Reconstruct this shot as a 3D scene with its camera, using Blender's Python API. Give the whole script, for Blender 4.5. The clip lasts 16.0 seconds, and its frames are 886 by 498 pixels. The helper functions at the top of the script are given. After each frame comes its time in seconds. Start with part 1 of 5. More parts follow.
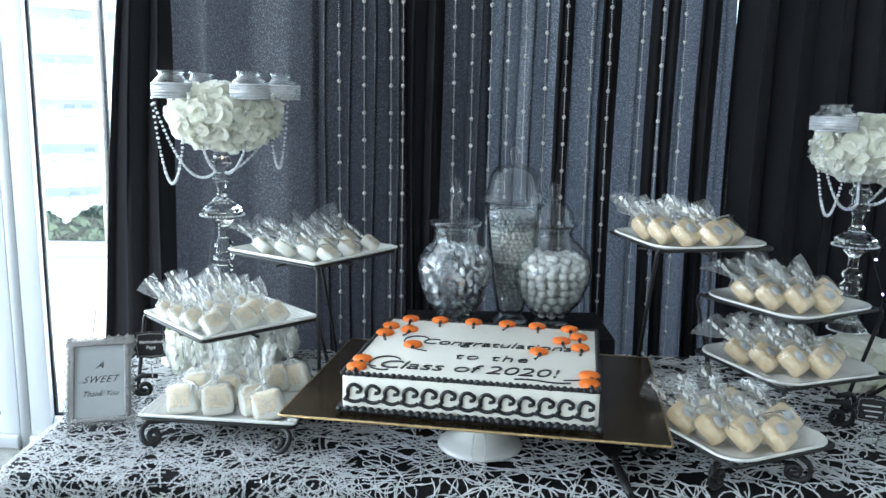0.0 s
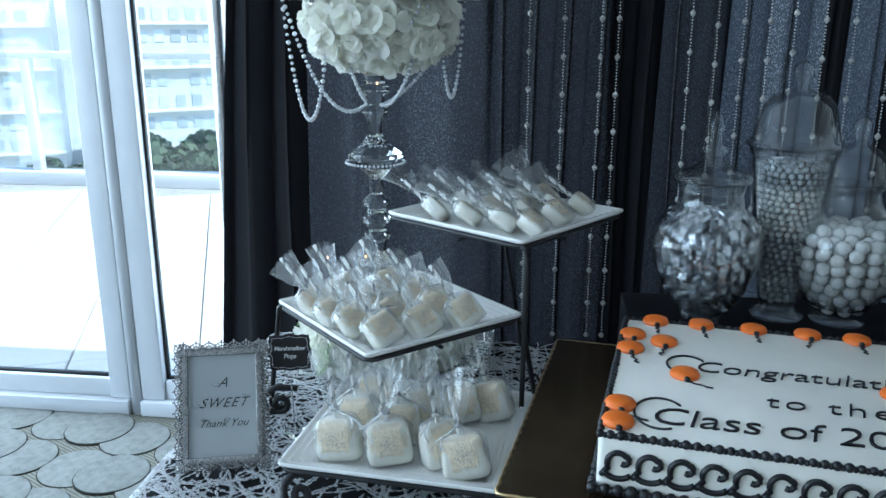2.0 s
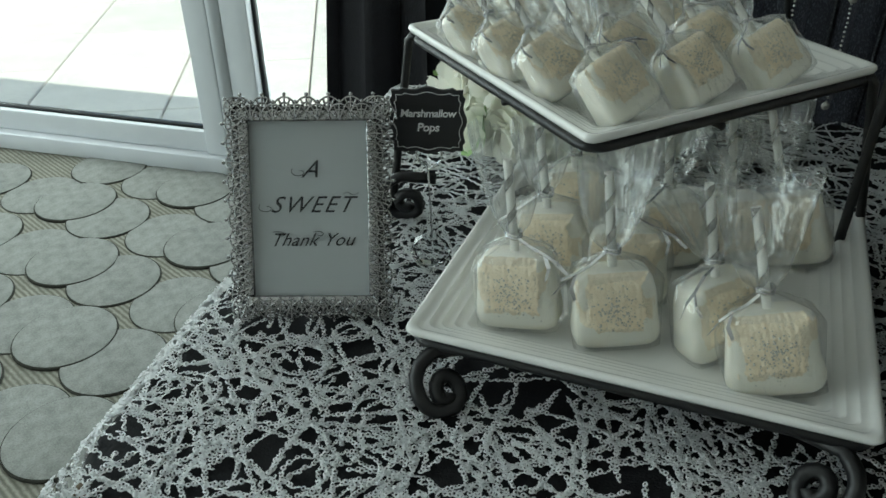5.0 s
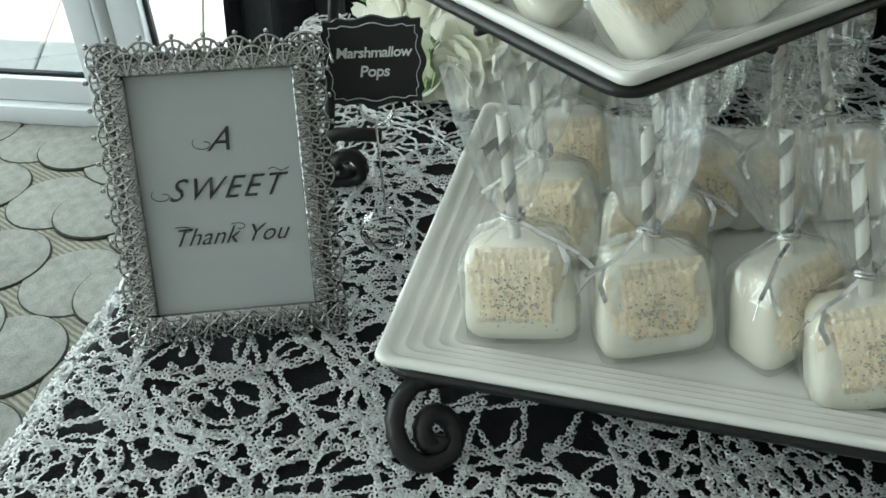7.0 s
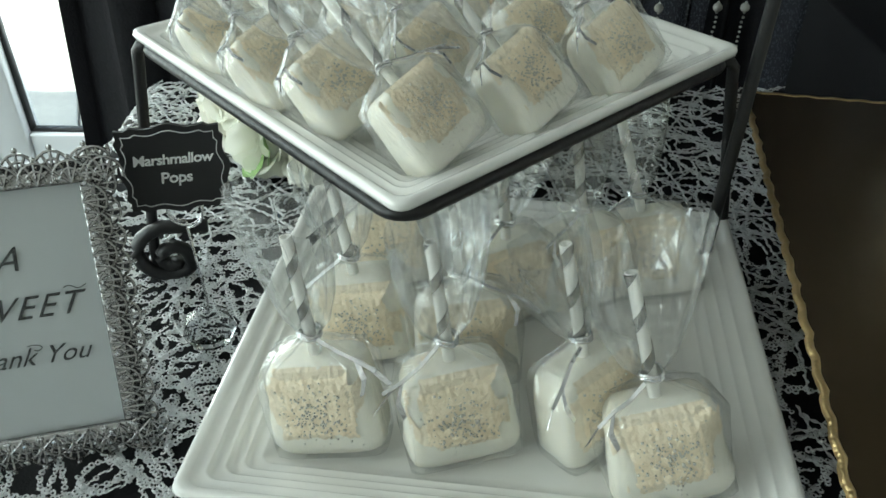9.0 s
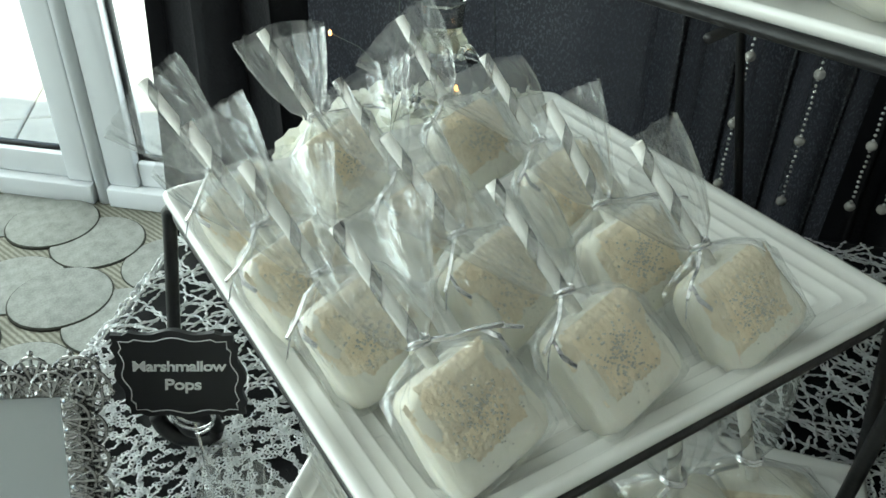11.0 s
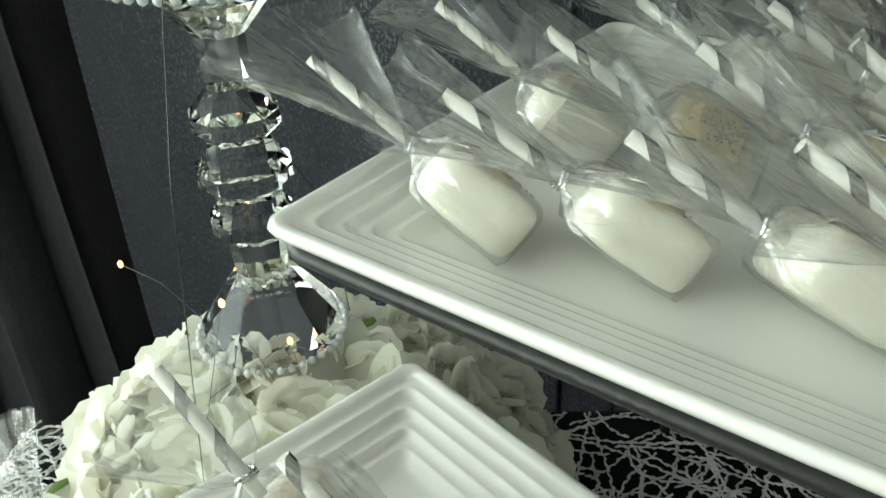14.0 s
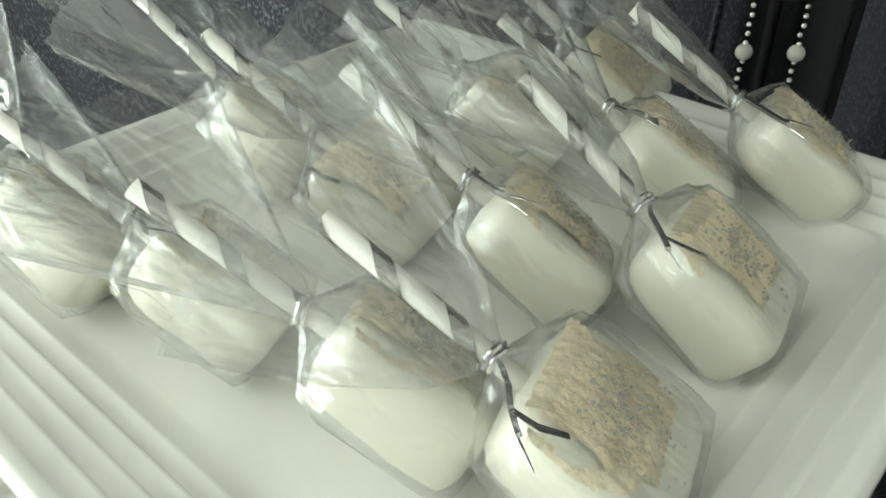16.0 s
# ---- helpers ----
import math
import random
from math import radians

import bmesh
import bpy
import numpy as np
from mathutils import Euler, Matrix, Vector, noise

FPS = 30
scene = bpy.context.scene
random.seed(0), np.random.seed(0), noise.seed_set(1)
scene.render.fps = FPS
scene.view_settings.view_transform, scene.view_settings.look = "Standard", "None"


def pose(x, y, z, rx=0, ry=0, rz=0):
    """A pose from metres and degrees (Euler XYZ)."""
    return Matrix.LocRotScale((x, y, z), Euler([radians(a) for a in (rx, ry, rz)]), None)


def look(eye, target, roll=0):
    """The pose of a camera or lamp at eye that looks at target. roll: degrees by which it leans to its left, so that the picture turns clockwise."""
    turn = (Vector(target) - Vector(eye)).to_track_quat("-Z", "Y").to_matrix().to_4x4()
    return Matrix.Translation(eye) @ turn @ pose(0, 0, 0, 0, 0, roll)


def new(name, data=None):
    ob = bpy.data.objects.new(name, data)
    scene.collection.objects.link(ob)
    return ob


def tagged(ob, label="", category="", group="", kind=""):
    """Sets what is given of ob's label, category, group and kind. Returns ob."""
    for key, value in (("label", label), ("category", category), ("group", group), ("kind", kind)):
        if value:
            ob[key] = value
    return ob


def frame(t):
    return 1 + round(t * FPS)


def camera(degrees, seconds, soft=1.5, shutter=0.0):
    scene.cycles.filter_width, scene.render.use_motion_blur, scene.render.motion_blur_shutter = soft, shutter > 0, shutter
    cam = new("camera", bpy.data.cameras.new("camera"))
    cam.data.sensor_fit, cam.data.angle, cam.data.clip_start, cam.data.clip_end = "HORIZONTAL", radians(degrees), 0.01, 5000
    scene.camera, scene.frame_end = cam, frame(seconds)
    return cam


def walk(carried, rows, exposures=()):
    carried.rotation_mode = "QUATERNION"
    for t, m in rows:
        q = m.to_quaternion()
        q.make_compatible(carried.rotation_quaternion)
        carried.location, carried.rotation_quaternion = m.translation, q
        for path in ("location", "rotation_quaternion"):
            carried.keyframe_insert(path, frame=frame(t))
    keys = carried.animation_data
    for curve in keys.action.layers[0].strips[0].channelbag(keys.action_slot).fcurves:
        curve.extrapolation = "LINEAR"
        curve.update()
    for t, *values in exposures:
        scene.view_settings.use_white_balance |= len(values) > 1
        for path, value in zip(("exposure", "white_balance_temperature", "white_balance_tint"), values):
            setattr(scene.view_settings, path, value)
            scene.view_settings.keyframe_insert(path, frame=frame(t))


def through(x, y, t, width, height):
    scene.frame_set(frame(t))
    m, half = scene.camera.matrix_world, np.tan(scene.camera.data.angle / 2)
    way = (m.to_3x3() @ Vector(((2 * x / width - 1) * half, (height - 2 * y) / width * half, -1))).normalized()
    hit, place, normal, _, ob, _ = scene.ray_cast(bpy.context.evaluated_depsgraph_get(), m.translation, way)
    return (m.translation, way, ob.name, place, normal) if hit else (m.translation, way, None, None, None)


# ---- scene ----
cam = camera(57.3, 16.0)
METRES, EYE, TILT, LEAN, TURN = 2.1, 1.39, -6.9, -1.7, 0.0
ROWS = [
    (0.0, 0.0, 0.0, 0.0, -0.04, -3.43, 0.74),
    (0.5, -0.0421, 0.0805, 0.0144, 1.29, -4.51, 1.95),
    (1.0, -0.0867, 0.1424, 0.0262, 1.4, -5.01, 2.43),
    (1.5, -0.1071, 0.2031, 0.023, 2.58, -6.34, 1.39),
    (2.0, -0.1207, 0.2684, 0.0176, 6.73, -8.66, 0.77),
    (2.5, -0.1388, 0.3203, 0.0029, 10.46, -12.29, 0.09),
    (3.0, -0.1806, 0.3857, -0.0015, 12.55, -15.17, 0.53),
    (3.5, -0.2066, 0.4289, -0.0132, 13.1, -18.26, 0.82),
    (4.0, -0.2079, 0.4646, -0.025, 14.04, -21.09, 0.37),
    (4.5, -0.2057, 0.4917, -0.0382, 15.62, -23.38, 0.08),
    (7.0, -0.2447, 0.5891, -0.0694, 7.96, -30.43, 1.39),
    (7.5, -0.2382, 0.5926, -0.0683, 5.53, -30.35, 1.68),
    (8.0, -0.2282, 0.5966, -0.0637, 3.02, -30.1, 1.76),
    (8.5, -0.2206, 0.5993, -0.0572, 0.42, -29.88, 1.5),
    (11.0, -0.2096, 0.6754, -0.0234, 10.63, -27.98, -0.79),
    (11.5, -0.2216, 0.6937, -0.0182, 11.79, -27.96, -0.52),
    (12.0, -0.2344, 0.7068, -0.0145, 12.43, -27.72, 0.29),
    (12.5, -0.2434, 0.7215, -0.0104, 11.35, -27.11, 1.67),
    (13.0, -0.2415, 0.7406, -0.0043, 7.29, -26.0, 3.11),
    (13.5, -0.2342, 0.757, 0.0007, 3.09, -25.59, 3.75),
    (14.0, -0.2038, 0.7777, 0.0073, 1.24, -25.88, 3.49),
    (14.5, -0.177, 0.7899, 0.0086, 1.82, -26.16, 2.73),
    (15.0, -0.1607, 0.7967, 0.0071, 3.68, -26.72, 2.36),
    (15.5, -0.1439, 0.8049, 0.0053, 4.87, -27.41, 1.95),
    (16.0, -0.1342, 0.8106, 0.0059, 5.84, -27.94, 0.99),
]
EXPOSURES = [(0.0, 1.7, 5800, 7), (0.5, 1.38, 5500, 6), (1.0, 1.2, 5300, 6), (2.0, 0.88, 5200, 4), (3.4, 0.3, 4900, 2), (4.0, 0.2, 5600, -2), (4.6, 0.2, 6400, -3), (7.0, 0.75, 6600, -2), (8.7, 0.85, 6600, -2), (11.0, 0.9, 6600, -4), (12.5, 0.6, 6600, -5), (13.0, 0.45, 6700, -5), (13.5, 0.6, 6900, -5), (14.0, 1.15, 7100, -3), (15.0, 1.5, 7200, -3), (16.0, 1.55, 7200, -2)]
walk(cam, [(t, pose(0, 0, EYE, TILT, LEAN, TURN) @ pose(METRES * x, METRES * y, METRES * z, 90 + pitch, roll, yaw)) for t, x, y, z, yaw, pitch, roll in ROWS], EXPOSURES)
scene.cycles.transparent_max_bounces = 32

# ---- world, sun, daylight in the window openings ----
world = bpy.data.worlds.new("sky")
scene.world = world
world.use_nodes = True
sky = world.node_tree.nodes.new("ShaderNodeTexSky")
sky.sky_type, sky.sun_disc = "NISHITA", False
sky.sun_elevation, sky.sun_rotation = radians(60), radians(99)
world.node_tree.links.new(sky.outputs[0], world.node_tree.nodes["Background"].inputs[0])
world.node_tree.nodes["Background"].inputs[1].default_value = 0.15
sun_data = bpy.data.lights.new("sun", "SUN")
sun_data.energy, sun_data.angle, sun_data.color = 3.4, radians(0.5), (1, 0.96, 0.9)
sun = new("sun", sun_data)
sun.matrix_world = look((8.0, 1.9, 14.0), (0, 3.2, 0))


def window_light(x, y, z, w, h, rz, power):
    d = bpy.data.lights.new("window_daylight", "AREA")
    d.shape, d.size, d.size_y, d.energy, d.color = "RECTANGLE", w, h, power, (0.93, 0.97, 1.0)
    new("window_daylight", d).matrix_world = pose(x, y, z, 90, 0, rz)


window_light(-2.6, 3.22, 1.45, 3.1, 2.4, 180, 68)
window_light(1.2, 3.22, 1.5, 4.2, 2.4, 180, 45)
# fill from the side glazing, which is out of view and added for it
window_light(-4.3, 0.2, 1.45, 5.0, 2.4, 270, 95)


# ---- materials ----
def mat(name, base, rough=0.5, metal=0.0, var=0.15, scale=20.0, bump=0.0, bscale=None, spec=0.5, coat=0.0, alt=None, rand=0.0, sss=0.0, trans=0.0):
    m = bpy.data.materials.new(name)
    m.use_nodes = True
    nt = m.node_tree
    n, l = nt.nodes, nt.links
    b = n["Principled BSDF"]
    b.inputs["Roughness"].default_value = rough
    b.inputs["Metallic"].default_value = metal
    b.inputs["Specular IOR Level"].default_value = spec
    b.inputs["Coat Weight"].default_value = coat
    b.inputs["Transmission Weight"].default_value = trans
    if sss:
        b.inputs["Subsurface Weight"].default_value = sss
        b.inputs["Subsurface Radius"].default_value = (0.01, 0.009, 0.007)
        b.inputs["Subsurface Scale"].default_value = 0.5
    tc = n.new("ShaderNodeTexCoord")
    t1, t2 = n.new("ShaderNodeTexNoise"), n.new("ShaderNodeTexNoise")
    t1.inputs["Scale"].default_value, t1.inputs["Detail"].default_value = scale, 5
    t2.inputs["Scale"].default_value, t2.inputs["Detail"].default_value = scale * 0.13, 3
    add = n.new("ShaderNodeMath")
    add.operation = "ADD"
    mr = n.new("ShaderNodeMapRange")
    mr.inputs["From Min"].default_value, mr.inputs["From Max"].default_value = 0.7, 1.3
    mix = n.new("ShaderNodeMix")
    mix.data_type = "RGBA"
    c2 = alt if alt else tuple(c * (1 - var) for c in base)
    mix.inputs[6].default_value, mix.inputs[7].default_value = (*base, 1), (*c2, 1)
    for t in (t1, t2):
        l.new(tc.outputs["Object"], t.inputs["Vector"])
    l.new(t1.outputs[0], add.inputs[0]), l.new(t2.outputs[0], add.inputs[1])
    l.new(add.outputs[0], mr.inputs[0]), l.new(mr.outputs[0], mix.inputs[0])
    col = mix.outputs[2]
    if rand:
        oi = n.new("ShaderNodeObjectInfo")
        hs = n.new("ShaderNodeHueSaturation")
        r2 = n.new("ShaderNodeMapRange")
        r2.inputs["To Min"].default_value, r2.inputs["To Max"].default_value = 1 - rand, 1 + rand
        l.new(oi.outputs["Random"], r2.inputs[0]), l.new(r2.outputs[0], hs.inputs["Value"]), l.new(col, hs.inputs["Color"])
        col = hs.outputs[0]
    l.new(col, b.inputs["Base Color"])
    if bump:
        bp = n.new("ShaderNodeBump")
        bp.inputs["Strength"].default_value, bp.inputs["Distance"].default_value = bump, 0.004
        t3 = n.new("ShaderNodeTexNoise")
        t3.inputs["Scale"].default_value, t3.inputs["Detail"].default_value = bscale or scale * 3, 4
        l.new(tc.outputs["Object"], t3.inputs["Vector"]), l.new(t3.outputs[0], bp.inputs["Height"]), l.new(bp.outputs[0], b.inputs["Normal"])
    return m


def glass(name, tint=(1, 1, 1), ior=1.45, rough=0.0):
    m = bpy.data.materials.new(name)
    m.use_nodes = True
    nt = m.node_tree
    nt.nodes.remove(nt.nodes["Principled BSDF"])
    g = nt.nodes.new("ShaderNodeBsdfGlass")
    g.inputs["Color"].default_value, g.inputs["IOR"].default_value, g.inputs["Roughness"].default_value = (*tint, 1), ior, rough
    nt.links.new(g.outputs[0], nt.nodes["Material Output"].inputs[0])
    return m


def film(name, haze=0.06, edge=0.6, rough=0.08, power=3.5, base=0.05, bump=0.0, tint=(0.97, 0.98, 0.98)):
    """A thin clear sheet: see-through, with a Fresnel gloss and a little milkiness."""
    m = bpy.data.materials.new(name)
    m.use_nodes = True
    nt = m.node_tree
    n, l = nt.nodes, nt.links
    n.remove(n["Principled BSDF"])
    tr, gl, df, fr = n.new("ShaderNodeBsdfTransparent"), n.new("ShaderNodeBsdfGlossy"), n.new("ShaderNodeBsdfTranslucent"), n.new("ShaderNodeLayerWeight")
    d2, ad = n.new("ShaderNodeBsdfDiffuse"), n.new("ShaderNodeMixShader")
    tr.inputs[0].default_value = (*tint, 1)
    gl.inputs["Roughness"].default_value = rough
    df.inputs[0].default_value = d2.inputs[0].default_value = (0.9, 0.92, 0.92, 1)
    pw, sc = n.new("ShaderNodeMath"), n.new("ShaderNodeMath")
    pw.operation, sc.operation = "POWER", "MULTIPLY_ADD"
    pw.inputs[1].default_value, sc.inputs[1].default_value, sc.inputs[2].default_value = power, edge, base
    l.new(fr.outputs["Facing"], pw.inputs[0]), l.new(pw.outputs[0], sc.inputs[0])
    m1, m2 = n.new("ShaderNodeMixShader"), n.new("ShaderNodeMixShader")
    m1.inputs[0].default_value = haze
    l.new(d2.outputs[0], ad.inputs[1]), l.new(df.outputs[0], ad.inputs[2])
    l.new(tr.outputs[0], m1.inputs[1]), l.new(ad.outputs[0], m1.inputs[2])
    l.new(sc.outputs[0], m2.inputs[0]), l.new(m1.outputs[0], m2.inputs[1]), l.new(gl.outputs[0], m2.inputs[2])
    l.new(m2.outputs[0], n["Material Output"].inputs[0])
    if bump:
        bp, t3, tc = n.new("ShaderNodeBump"), n.new("ShaderNodeTexNoise"), n.new("ShaderNodeTexCoord")
        bp.inputs["Strength"].default_value, bp.inputs["Distance"].default_value = bump, 0.006
        mp = n.new("ShaderNodeMapping")
        mp.inputs["Scale"].default_value = (1, 1, 0.35)
        t3.inputs["Scale"].default_value, t3.inputs["Detail"].default_value, t3.inputs["Distortion"].default_value = 70, 1.5, 1.2
        l.new(tc.outputs["Object"], mp.inputs[0]), l.new(mp.outputs[0], t3.inputs["Vector"]), l.new(t3.outputs[0], bp.inputs["Height"])
        l.new(bp.outputs[0], gl.inputs["Normal"]), l.new(bp.outputs[0], fr.inputs["Normal"])
    return m


def glow(name, colour, strength):
    m = bpy.data.materials.new(name)
    m.use_nodes = True
    b = m.node_tree.nodes["Principled BSDF"]
    b.inputs["Emission Color"].default_value, b.inputs["Emission Strength"].default_value = (*colour, 1), strength
    return m


def cloth(name, base, rough, glitter, transl, weave=260.0):
    """Drapery: diffuse with light coming through and small glints of lurex."""
    m = mat(name, base, rough, 0.0, 0.35, 60, 0.35, weave, spec=0.3)
    nt = m.node_tree
    n, l = nt.nodes, nt.links
    b, out = n["Principled BSDF"], n["Material Output"]
    tl, mx = n.new("ShaderNodeBsdfTranslucent"), n.new("ShaderNodeMixShader")
    tl.inputs[0].default_value = (*[min(1, c * 2.5 + 0.02) for c in base], 1)
    mx.inputs[0].default_value = transl
    l.new(b.outputs[0], mx.inputs[1]), l.new(tl.outputs[0], mx.inputs[2])
    last = mx.outputs[0]
    if glitter:
        g, mg = n.new("ShaderNodeBsdfGlossy"), n.new("ShaderNodeMixShader")
        g.inputs["Color"].default_value, g.inputs["Roughness"].default_value = (0.75, 0.8, 0.88, 1), 0.42
        tc, mp, v, r = n.new("ShaderNodeTexCoord"), n.new("ShaderNodeMapping"), n.new("ShaderNodeTexNoise"), n.new("ShaderNodeMapRange")
        mp.inputs["Scale"].default_value = (1, 1, 0.6)
        v.inputs["Scale"].default_value, v.inputs["Detail"].default_value = 420, 2
        r.inputs["From Min"].default_value, r.inputs["From Max"].default_value, r.inputs["To Max"].default_value = 0.5, 0.68, glitter
        l.new(tc.outputs["Object"], mp.inputs[0]), l.new(mp.outputs[0], v.inputs["Vector"]), l.new(v.outputs[0], r.inputs[0])
        l.new(r.outputs[0], mg.inputs[0]), l.new(last, mg.inputs[1]), l.new(g.outputs[0], mg.inputs[2])
        last = mg.outputs[0]
    l.new(last, out.inputs[0])
    return m


def ribbed(name, light, dark):
    """Low carpet pile in fine diagonal ribs."""
    m = mat(name, light, 0.95, var=0.3, scale=120, bump=0.8, bscale=300, spec=0.1)
    n, l = m.node_tree.nodes, m.node_tree.links
    b = n["Principled BSDF"]
    src = b.inputs["Base Color"].links[0].from_socket
    tc, mp, wv, mx = n.new("ShaderNodeTexCoord"), n.new("ShaderNodeMapping"), n.new("ShaderNodeTexWave"), n.new("ShaderNodeMix")
    mp.inputs["Rotation"].default_value = (0, 0, radians(-62))
    wv.inputs["Scale"].default_value, wv.inputs["Distortion"].default_value, wv.inputs["Detail"].default_value, wv.inputs["Detail Scale"].default_value = 26, 1.6, 2, 2.5
    mx.data_type = "RGBA"
    mx.inputs[7].default_value = (*dark, 1)
    l.new(tc.outputs["Object"], mp.inputs[0]), l.new(mp.outputs[0], wv.inputs[0]), l.new(wv.outputs["Fac"], mx.inputs[0])
    l.new(src, mx.inputs[6]), l.new(mx.outputs[2], b.inputs["Base Color"])
    return m


def thin(name, base, alt, through):
    """A silk petal: matte, with light coming through it."""
    m = mat(name, base, 0.65, var=0.1, scale=25, alt=alt)
    n, l = m.node_tree.nodes, m.node_tree.links
    tl, mx = n.new("ShaderNodeBsdfTranslucent"), n.new("ShaderNodeMixShader")
    tl.inputs[0].default_value, mx.inputs[0].default_value = (*base, 1), through
    l.new(n["Principled BSDF"].outputs[0], mx.inputs[1]), l.new(tl.outputs[0], mx.inputs[2]), l.new(mx.outputs[0], n["Material Output"].inputs[0])
    return m


M_WALL = mat("wall_paint", (0.62, 0.62, 0.6), 0.8, var=0.06, scale=8, bump=0.08)
M_CEIL = mat("ceiling_paint", (0.75, 0.75, 0.74), 0.85, var=0.05, scale=6, bump=0.1)
M_CARPET = ribbed("carpet_ground", (0.3, 0.295, 0.245), (0.13, 0.125, 0.1))
M_OUTLINE = mat("carpet_outline", (0.055, 0.055, 0.045), 0.95, var=0.5, scale=120, bump=0.8, spec=0.1)
M_DISC = mat("carpet_disc", (0.31, 0.315, 0.29), 0.95, var=0.38, scale=260, bump=1.0, bscale=420, spec=0.1, rand=0.05)
M_FRAME = mat("white_aluminium", (0.68, 0.7, 0.72), 0.4, var=0.06, scale=12, spec=0.4)
M_GASKET = mat("black_rubber", (0.02, 0.02, 0.022), 0.6, var=0.3)
M_PANE = film("window_pane", haze=0.0, edge=0.3, rough=0.0, tint=(0.97, 0.99, 0.98))
M_PAVING = mat("terrace_stone", (0.74, 0.71, 0.66), 0.85, var=0.2, scale=40, bump=0.3, bscale=200, rand=0.06)
M_JOINT = mat("terrace_joint", (0.48, 0.46, 0.43), 0.9, var=0.3)
M_CONCRETE = mat("painted_concrete", (0.8, 0.79, 0.76), 0.8, var=0.1, scale=3)
M_BUILD = mat("pale_facade", (0.85, 0.84, 0.8), 0.8, var=0.12, scale=0.4, rand=0.1)
M_BWIN = mat("facade_glass", (0.74, 0.79, 0.8), 0.3, var=0.2, scale=0.3, rand=0.3)
M_LEAF = mat("tree_leaves", (0.1, 0.15, 0.07), 0.7, var=0.5, scale=0.8, rand=0.2)
M_TRUNK = mat("bark", (0.16, 0.12, 0.08), 0.9, var=0.4)
M_GROUND = mat("city_ground", (0.35, 0.36, 0.33), 0.9, var=0.4, scale=0.05)
M_BLACKCLOTH = mat("black_polyester", (0.008, 0.008, 0.01), 0.75, var=0.3, scale=120, bump=0.2, bscale=500, spec=0.25)
M_DRAPE = cloth("black_drape", (0.006, 0.006, 0.008), 0.85, 0.0, 0.03)
M_SHIMMER = cloth("charcoal_shimmer_drape", (0.013, 0.014, 0.018), 0.6, 0.13, 0.2)
# the shimmer cloth again, daylight from behind put into a paler base colour
M_SHEER_LIT = cloth("sheer_shimmer_drape_lit", (0.024, 0.028, 0.036), 0.55, 0.2, 0.26)
M_LACE = mat("silver_thread", (0.88, 0.89, 0.9), 0.34, 0.15, 0.25, 300, 0.6, 900, spec=0.6)
M_CERAMIC = mat("white_porcelain", (0.82, 0.82, 0.79), 0.16, var=0.03, scale=8, spec=0.55, coat=0.3)
M_IRON = mat("black_wrought_iron", (0.012, 0.012, 0.013), 0.42, var=0.3, scale=60, bump=0.15, spec=0.5)
M_CHOC = mat("white_chocolate", (0.88, 0.85, 0.745), 0.42, var=0.06, scale=30, bump=0.45, bscale=32, sss=0.25, coat=0.1)
M_CRUMB = mat("vanilla_crumb", (0.86, 0.77, 0.6), 0.6, var=0.3, scale=110, bump=0.4, bscale=300, alt=(0.74, 0.62, 0.44))
M_TREAT = mat("golden_treat", (0.66, 0.47, 0.25), 0.6, var=0.3, scale=90, bump=0.8, bscale=160, alt=(0.8, 0.68, 0.45), rand=0.08)
M_GLITTER = mat("silver_sugar", (0.6, 0.58, 0.52), 0.3, 0.35, 0.3, 200)
M_PAPER = mat("white_paper_straw", (0.8, 0.79, 0.74), 0.6, var=0.06)
M_FOIL = mat("silver_foil", (0.8, 0.8, 0.81), 0.26, 1.0, 0.15, 90, 0.3, 200)
M_STRIPE = mat("silver_stripe", (0.68, 0.67, 0.66), 0.26, 1.0, 0.3, 120)
M_BAG = film("cellophane", haze=0.06, edge=0.34, rough=0.045, power=2.8, base=0.125, bump=0.6, tint=(0.99, 0.995, 0.995))
M_ICING = mat("cream_icing", (0.86, 0.84, 0.76), 0.5, var=0.04, scale=25, bump=0.25, bscale=40, sss=0.15)
M_BLACKICING = mat("black_icing", (0.012, 0.013, 0.016), 0.35, var=0.3, scale=60, bump=0.2)
M_ORANGE = mat("orange_icing", (0.9, 0.2, 0.02), 0.4, var=0.12, scale=60, bump=0.15)
M_GOLDBOARD = mat("gold_foil_board", (0.15, 0.105, 0.06), 0.2, 0.8, 0.35, 12, 0.12, 30)
M_GOLDEDGE = mat("gold_edge", (0.75, 0.55, 0.28), 0.3, 1.0, 0.3, 120, 0.4)
M_CRYSTAL = glass("crystal", (0.99, 1.0, 1.0), 1.4)
M_CLEARBEAD = mat("clear_bead", (0.9, 0.92, 0.94), 0.08, 0.0, 0.12, 300, spec=0.9, trans=0.2)
M_JAR = film("jar_glass", haze=0.0, edge=1.0, rough=0.02, power=2.3, base=0.045, tint=(0.975, 0.985, 0.985))
M_CARDGLASS = film("card_glass", haze=0.0, edge=0.5, rough=0.03, power=3.5, base=0.035)
M_PEARL = mat("pearl_candy", (0.78, 0.77, 0.74), 0.22, var=0.06, coat=0.5)
M_GREYPEARL = mat("silver_pearl_candy", (0.5, 0.52, 0.54), 0.25, 0.25, 0.12)
M_FOILWRAP = mat("silver_candy_wrapper", (0.7, 0.72, 0.75), 0.2, 0.8, 0.4, 60, 0.6, 60, rand=0.1)
M_PETAL = thin("ivory_petal", (0.93, 0.92, 0.86), (0.87, 0.9, 0.74), 0.5)
